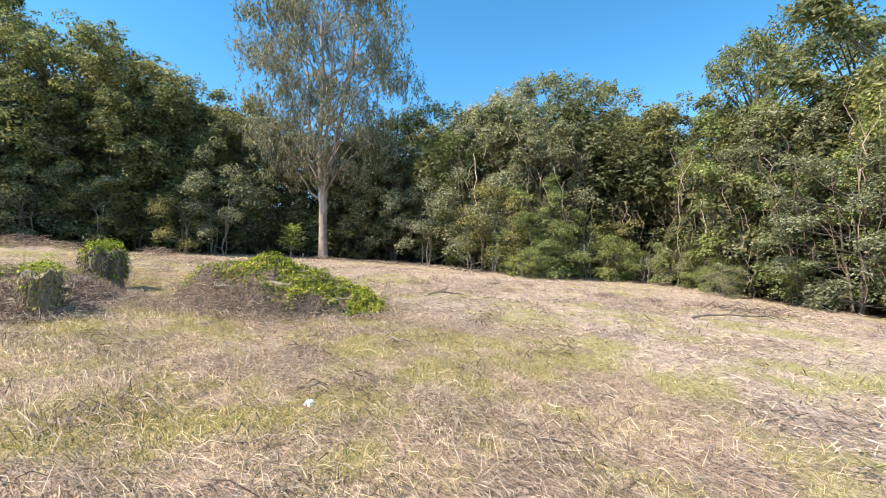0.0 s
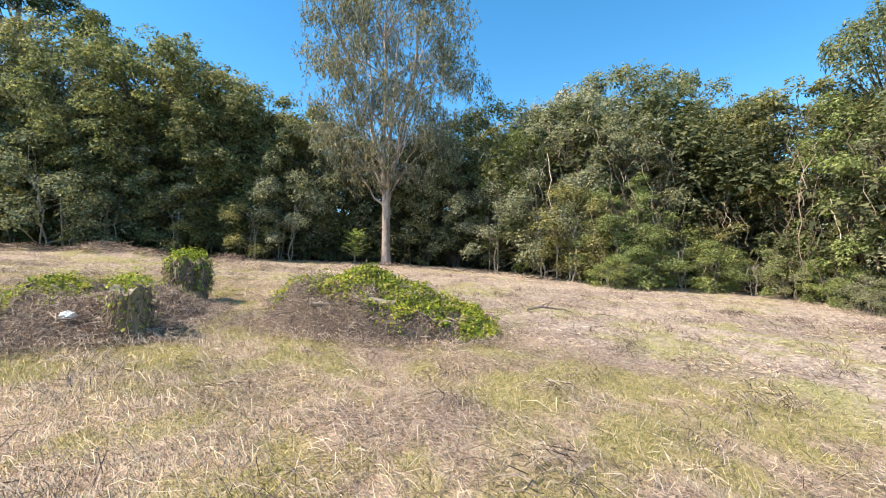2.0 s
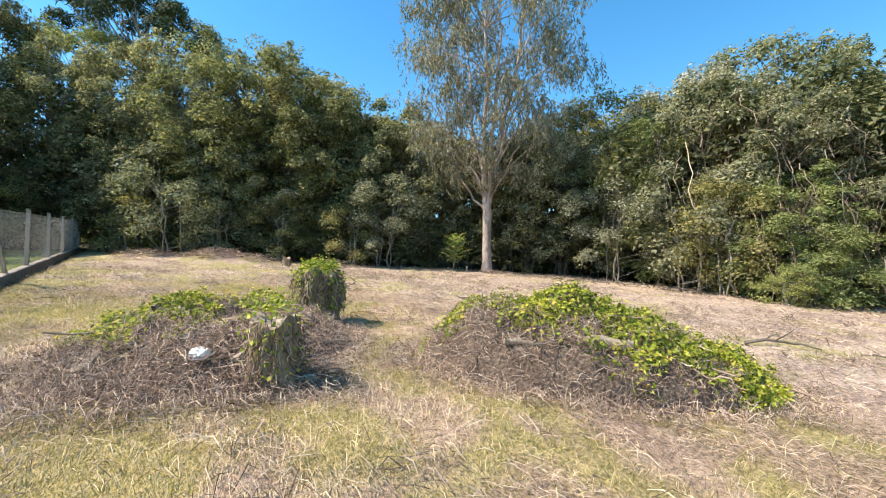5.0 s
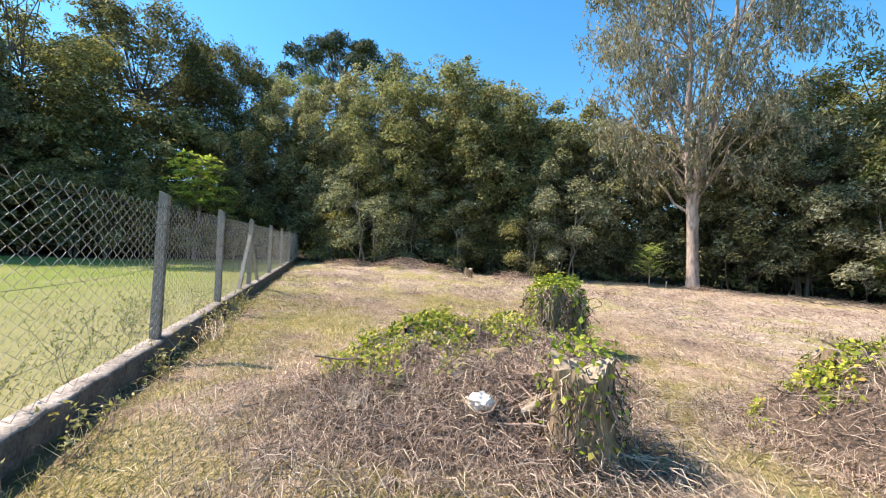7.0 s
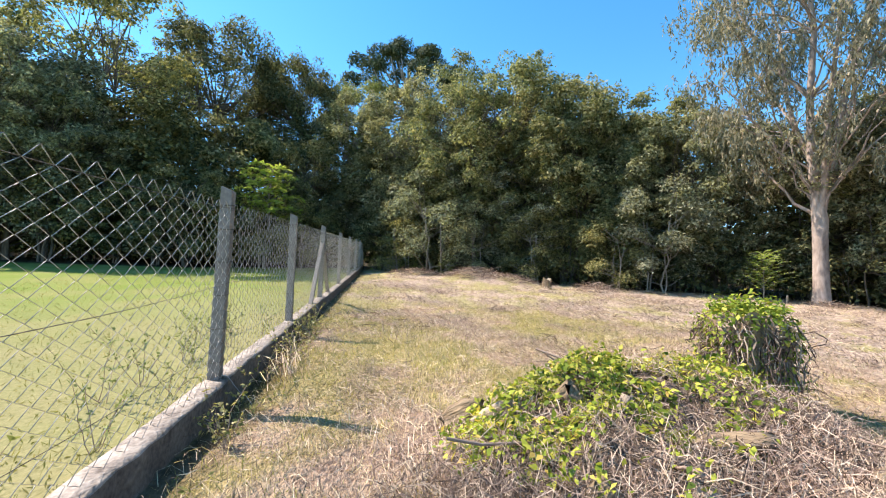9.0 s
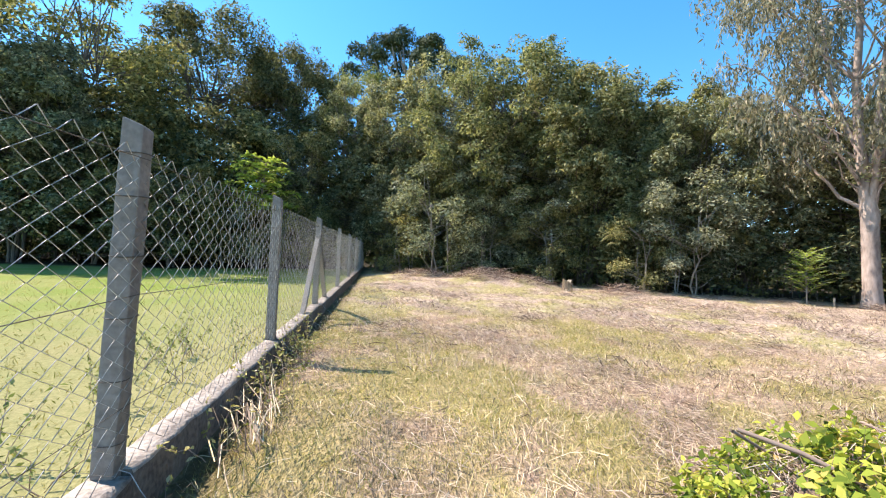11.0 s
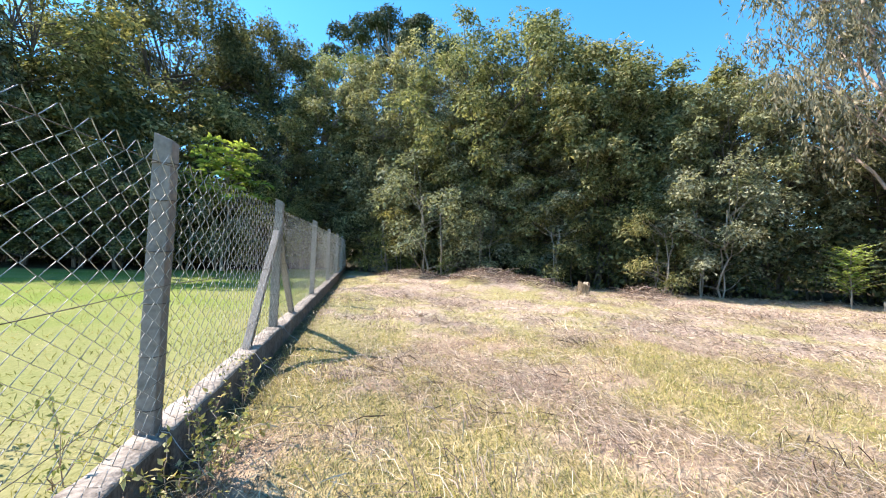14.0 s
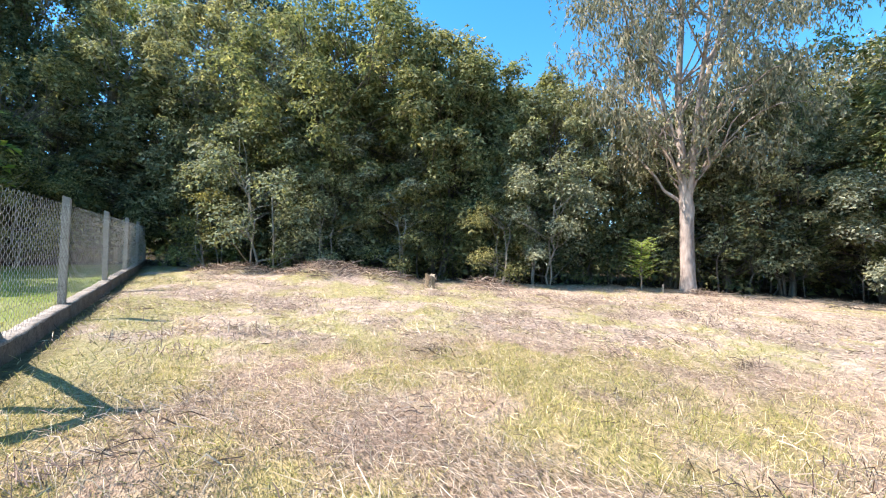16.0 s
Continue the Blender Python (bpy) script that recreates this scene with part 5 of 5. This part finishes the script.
def build_chunks():
    pale, dark = "pale splintered rotten wood chunk on the brush heap", "dark rotten broken wood on the brush heap"
    rotten_chunk(0.11, 11.0, 0.3, 0.36, 0.16, 40, 55, 1, pale, CUT_WOOD)
    rotten_chunk(0.2, 10.42, 0.24, 0.26, 0.13, 110, 70, 2, pale, CUT_WOOD)
    rotten_chunk(0.77, 10.55, 0.42, 0.34, 0.09, 20, 20, 3, pale, CUT_WOOD)
    rotten_chunk(2.3, 10.6, 0.34, 0.26, 0.15, 70, 60, 4, pale, CUT_WOOD)
    rotten_chunk(0.8, 9.85, 0.38, 0.24, 0.14, 150, 75, 5, pale, CUT_WOOD)
    rotten_chunk(1.25, 9.32, 0.26, 0.22, 0.12, 80, 62, 6, pale, CUT_WOOD)
    rotten_chunk(0.0, 9.85, 0.18, 0.3, 0.15, 160, 65, 7, pale, CUT_WOOD)
    rotten_chunk(0.55, 10.9, 0.4, 0.4, 0.22, 30, 35, 8, dark, STUMP_WOOD)
    rotten_chunk(-0.05, 11.5, 0.1, 0.32, 0.2, 70, 60, 9, dark, STUMP_WOOD)
    rotten_chunk(0.35, 10.0, 0.2, 0.34, 0.24, 10, 25, 10, dark, STUMP_WOOD)
    rotten_chunk(1.9, 9.9, 0.34, 0.3, 0.11, 120, 80, 11, dark, STUMP_WOOD)
    rotten_chunk(1.2, 10.2, 0.45, 0.44, 0.14, 60, 78, 12, dark, STUMP_WOOD)
    rotten_chunk(4.0, 8.1, 0.3, 0.4, 0.26, 30, 30, 13, "dark rotten broken wood in the long brush heap", STUMP_WOOD)
    rotten_chunk(4.9, 7.3, 0.35, 0.4, 0.26, 80, 50, 14, "dark rotten broken wood in the long brush heap", STUMP_WOOD)


build_chunks()


def fallen_branch(a, b, r, seed, forks, label):
    rng = np.random.default_rng(seed)
    ob = thing("fallen_branch", pose(*a, float(ground_z(*a))), label, "branch")
    d = np.array([b[0] - a[0], b[1] - a[1], float(ground_z(*b)) - float(ground_z(*a))])
    main = bent_line(rng, (0, 0, 0.04), d + [0, 0, 0.05], 10, 0.03)
    main[:, 2] += 0.08 * np.sin(np.linspace(0, np.pi, 10))
    tb = Tubes(6)
    tb.add(main, np.linspace(r, r * 0.4, 10))
    piece("stick", tb.mesh("stick", BARK), ob)
    for k in range(forks):
        j = int(rng.integers(3, 8))
        e = main[j] + rng.normal(size=3) * [0.3, 0.3, 0.05] + d * 0.2 + [0, 0, 0.15]
        tb = Tubes(4)
        tb.add(bent_line(rng, main[j], e, 5, 0.02), np.linspace(r * 0.5, r * 0.2, 5))
        piece("twig", tb.mesh("twig", BARK), ob)


def build_branches():
    fallen_branch((9.2, 7.4), (9.75, 6.45), 0.035, 1, 2, "dark crooked fallen branch lying on straw")
    fallen_branch((11.5, 1.2), (13.5, -0.6), 0.025, 2, 3, "thin dark fallen branch lying on straw")
    fallen_branch((9.9, 6.0), (10.4, 5.6), 0.015, 3, 2, "thin dark fallen branch lying on straw")
    rng = np.random.default_rng(5)
    for k in range(26):
        s = rng.random()
        x, y = 17.8 + 2.6 * s + rng.normal() * 0.4, 21.8 - 10.5 * s + rng.normal() * 0.5
        h = rng.random() * 6.28
        ln = rng.uniform(0.6, 1.6)
        fallen_branch((x, y), (x + math.cos(h) * ln, y + math.sin(h) * ln), rng.uniform(0.012, 0.03), 20 + k, 2, "dead grey branch in a pile at the wood's edge")


build_branches()


for hx, hy, hr, hh, hn in ((3.9, 29.0, 1.5, 0.25, 1500), (8.8, 25.8, 0.8, 0.45, 500), (1.2, 31.5, 1.6, 0.15, 900), (5.6, 27.6, 1.0, 0.2, 500), (14.5, 0.2, 1.2, 0.15, 400), (17.3, 22.6, 0.7, 0.25, 250)):
    dry_heap(hx, hy, hr, hh, hn, int(hx * 10), "low tangle of dead brown stems on the meadow")


def build_dry_tufts():
    """Brown tussocks of old grass scattered over the meadow."""
    rng = np.random.default_rng(64)
    vs, fs, base = [], [], 0
    for k in range(210):
        x, y = rng.uniform(-1.6, 15), rng.uniform(1.0, 24)
        n = 70
        q = rng.normal(size=(n, 2)) * rng.uniform(0.1, 0.3) * [1.4, 0.8]
        px, py = x + q[:, 0], y + q[:, 1]
        v, f = strand_arrays(rng, px, py, ground_z(px, py) + rng.uniform(0, 0.09, n), 5.5 * rich_noise(px * 0.35, py * 0.35, 31) + rng.normal(size=n) * 0.6, rng.uniform(0.08, 0.3, n), rng.uniform(0.003, 0.006, n), rng.uniform(0, 0.12, n), rng.normal(size=n) * 0.1)
        vs.append(v)
        fs.append(f + base)
        base += len(v)
    tagged(new("dry_tussocks", mesh_of("dry_tussocks", np.concatenate(vs), np.concatenate(fs), TWIG)), "brown dead grass tussocks scattered over the meadow", "grass", kind="stuff")


build_dry_tufts()


def weed(x, y, height, seed, mat, label, lean=0.2):
    rng = np.random.default_rng(seed)
    ob = thing("weed", pose(x, y, float(ground_z(x, y))), label, "weed")
    tb = Tubes(4)
    ends, nn = [], []
    for k in range(4):
        tip = np.array([rng.normal() * lean, rng.normal() * lean, height * rng.uniform(0.6, 1.0)])
        line = bent_line(rng, (rng.normal() * 0.03, rng.normal() * 0.03, -0.02), tip, 7, 0.015)
        tb.add(line, np.linspace(0.004, 0.0015, 7))
        ends.append(line[2:])
    piece("stem", tb.mesh("stem", TWIG), ob)
    at = np.repeat(np.concatenate(ends), 4, 0)
    n = len(at)
    ln = rng.uniform(0.02, 0.055, n)
    piece("leaves", leaves_mesh("leaves", leaf_arrays(at + rng.normal(size=(n, 3)) * 0.01, unit(rng.normal(size=(n, 3)) + [0, 0, 1]), rng.normal(size=(n, 3)), ln, ln * 0.5), mat), ob)


def build_weeds():
    rng = np.random.default_rng(61)
    for k in range(16):
        weed(FENCE_X - rng.uniform(0.2, 1.2), rng.uniform(9.5, 15.5), rng.uniform(0.3, 0.7), 700 + k, LEAF_SCRUB, "thin green weed on the lawn beside the fence")
    for k in range(22):
        weed(FENCE_X + rng.uniform(0.17, 0.4), rng.uniform(9, 17), rng.uniform(0.2, 0.5), 800 + k, BLADE, "dry weed growing against the concrete kerb")
    for k in range(14):
        weed(rng.uniform(-2.0, 1.5), rng.uniform(35.0, 36.6), rng.uniform(0.5, 0.9), 900 + k, LEAF_SCRUB, "leafy green weed at the foot of the wood", 0.3)
    # a sheaf of long pale stems against the kerb
    n = 70
    x, y = -1.75 + rng.normal(size=n) * 0.09, 13.0 + rng.normal(size=n) * 0.3
    v, f = strand_arrays(rng, x, y, ground_z(x, y) + rng.uniform(0, 0.12, n), 2.0 + rng.normal(size=n) * 0.22, rng.uniform(0.3, 0.75, n), rng.uniform(0.004, 0.008, n), rng.uniform(0.03, 0.2, n), rng.normal(size=n) * 0.05)
    tagged(new("straw_sheaf", mesh_of("straw_sheaf", v, f, STRAW)), "loose sheaf of long pale straw beside the kerb", "straw", kind="stuff")


build_weeds()
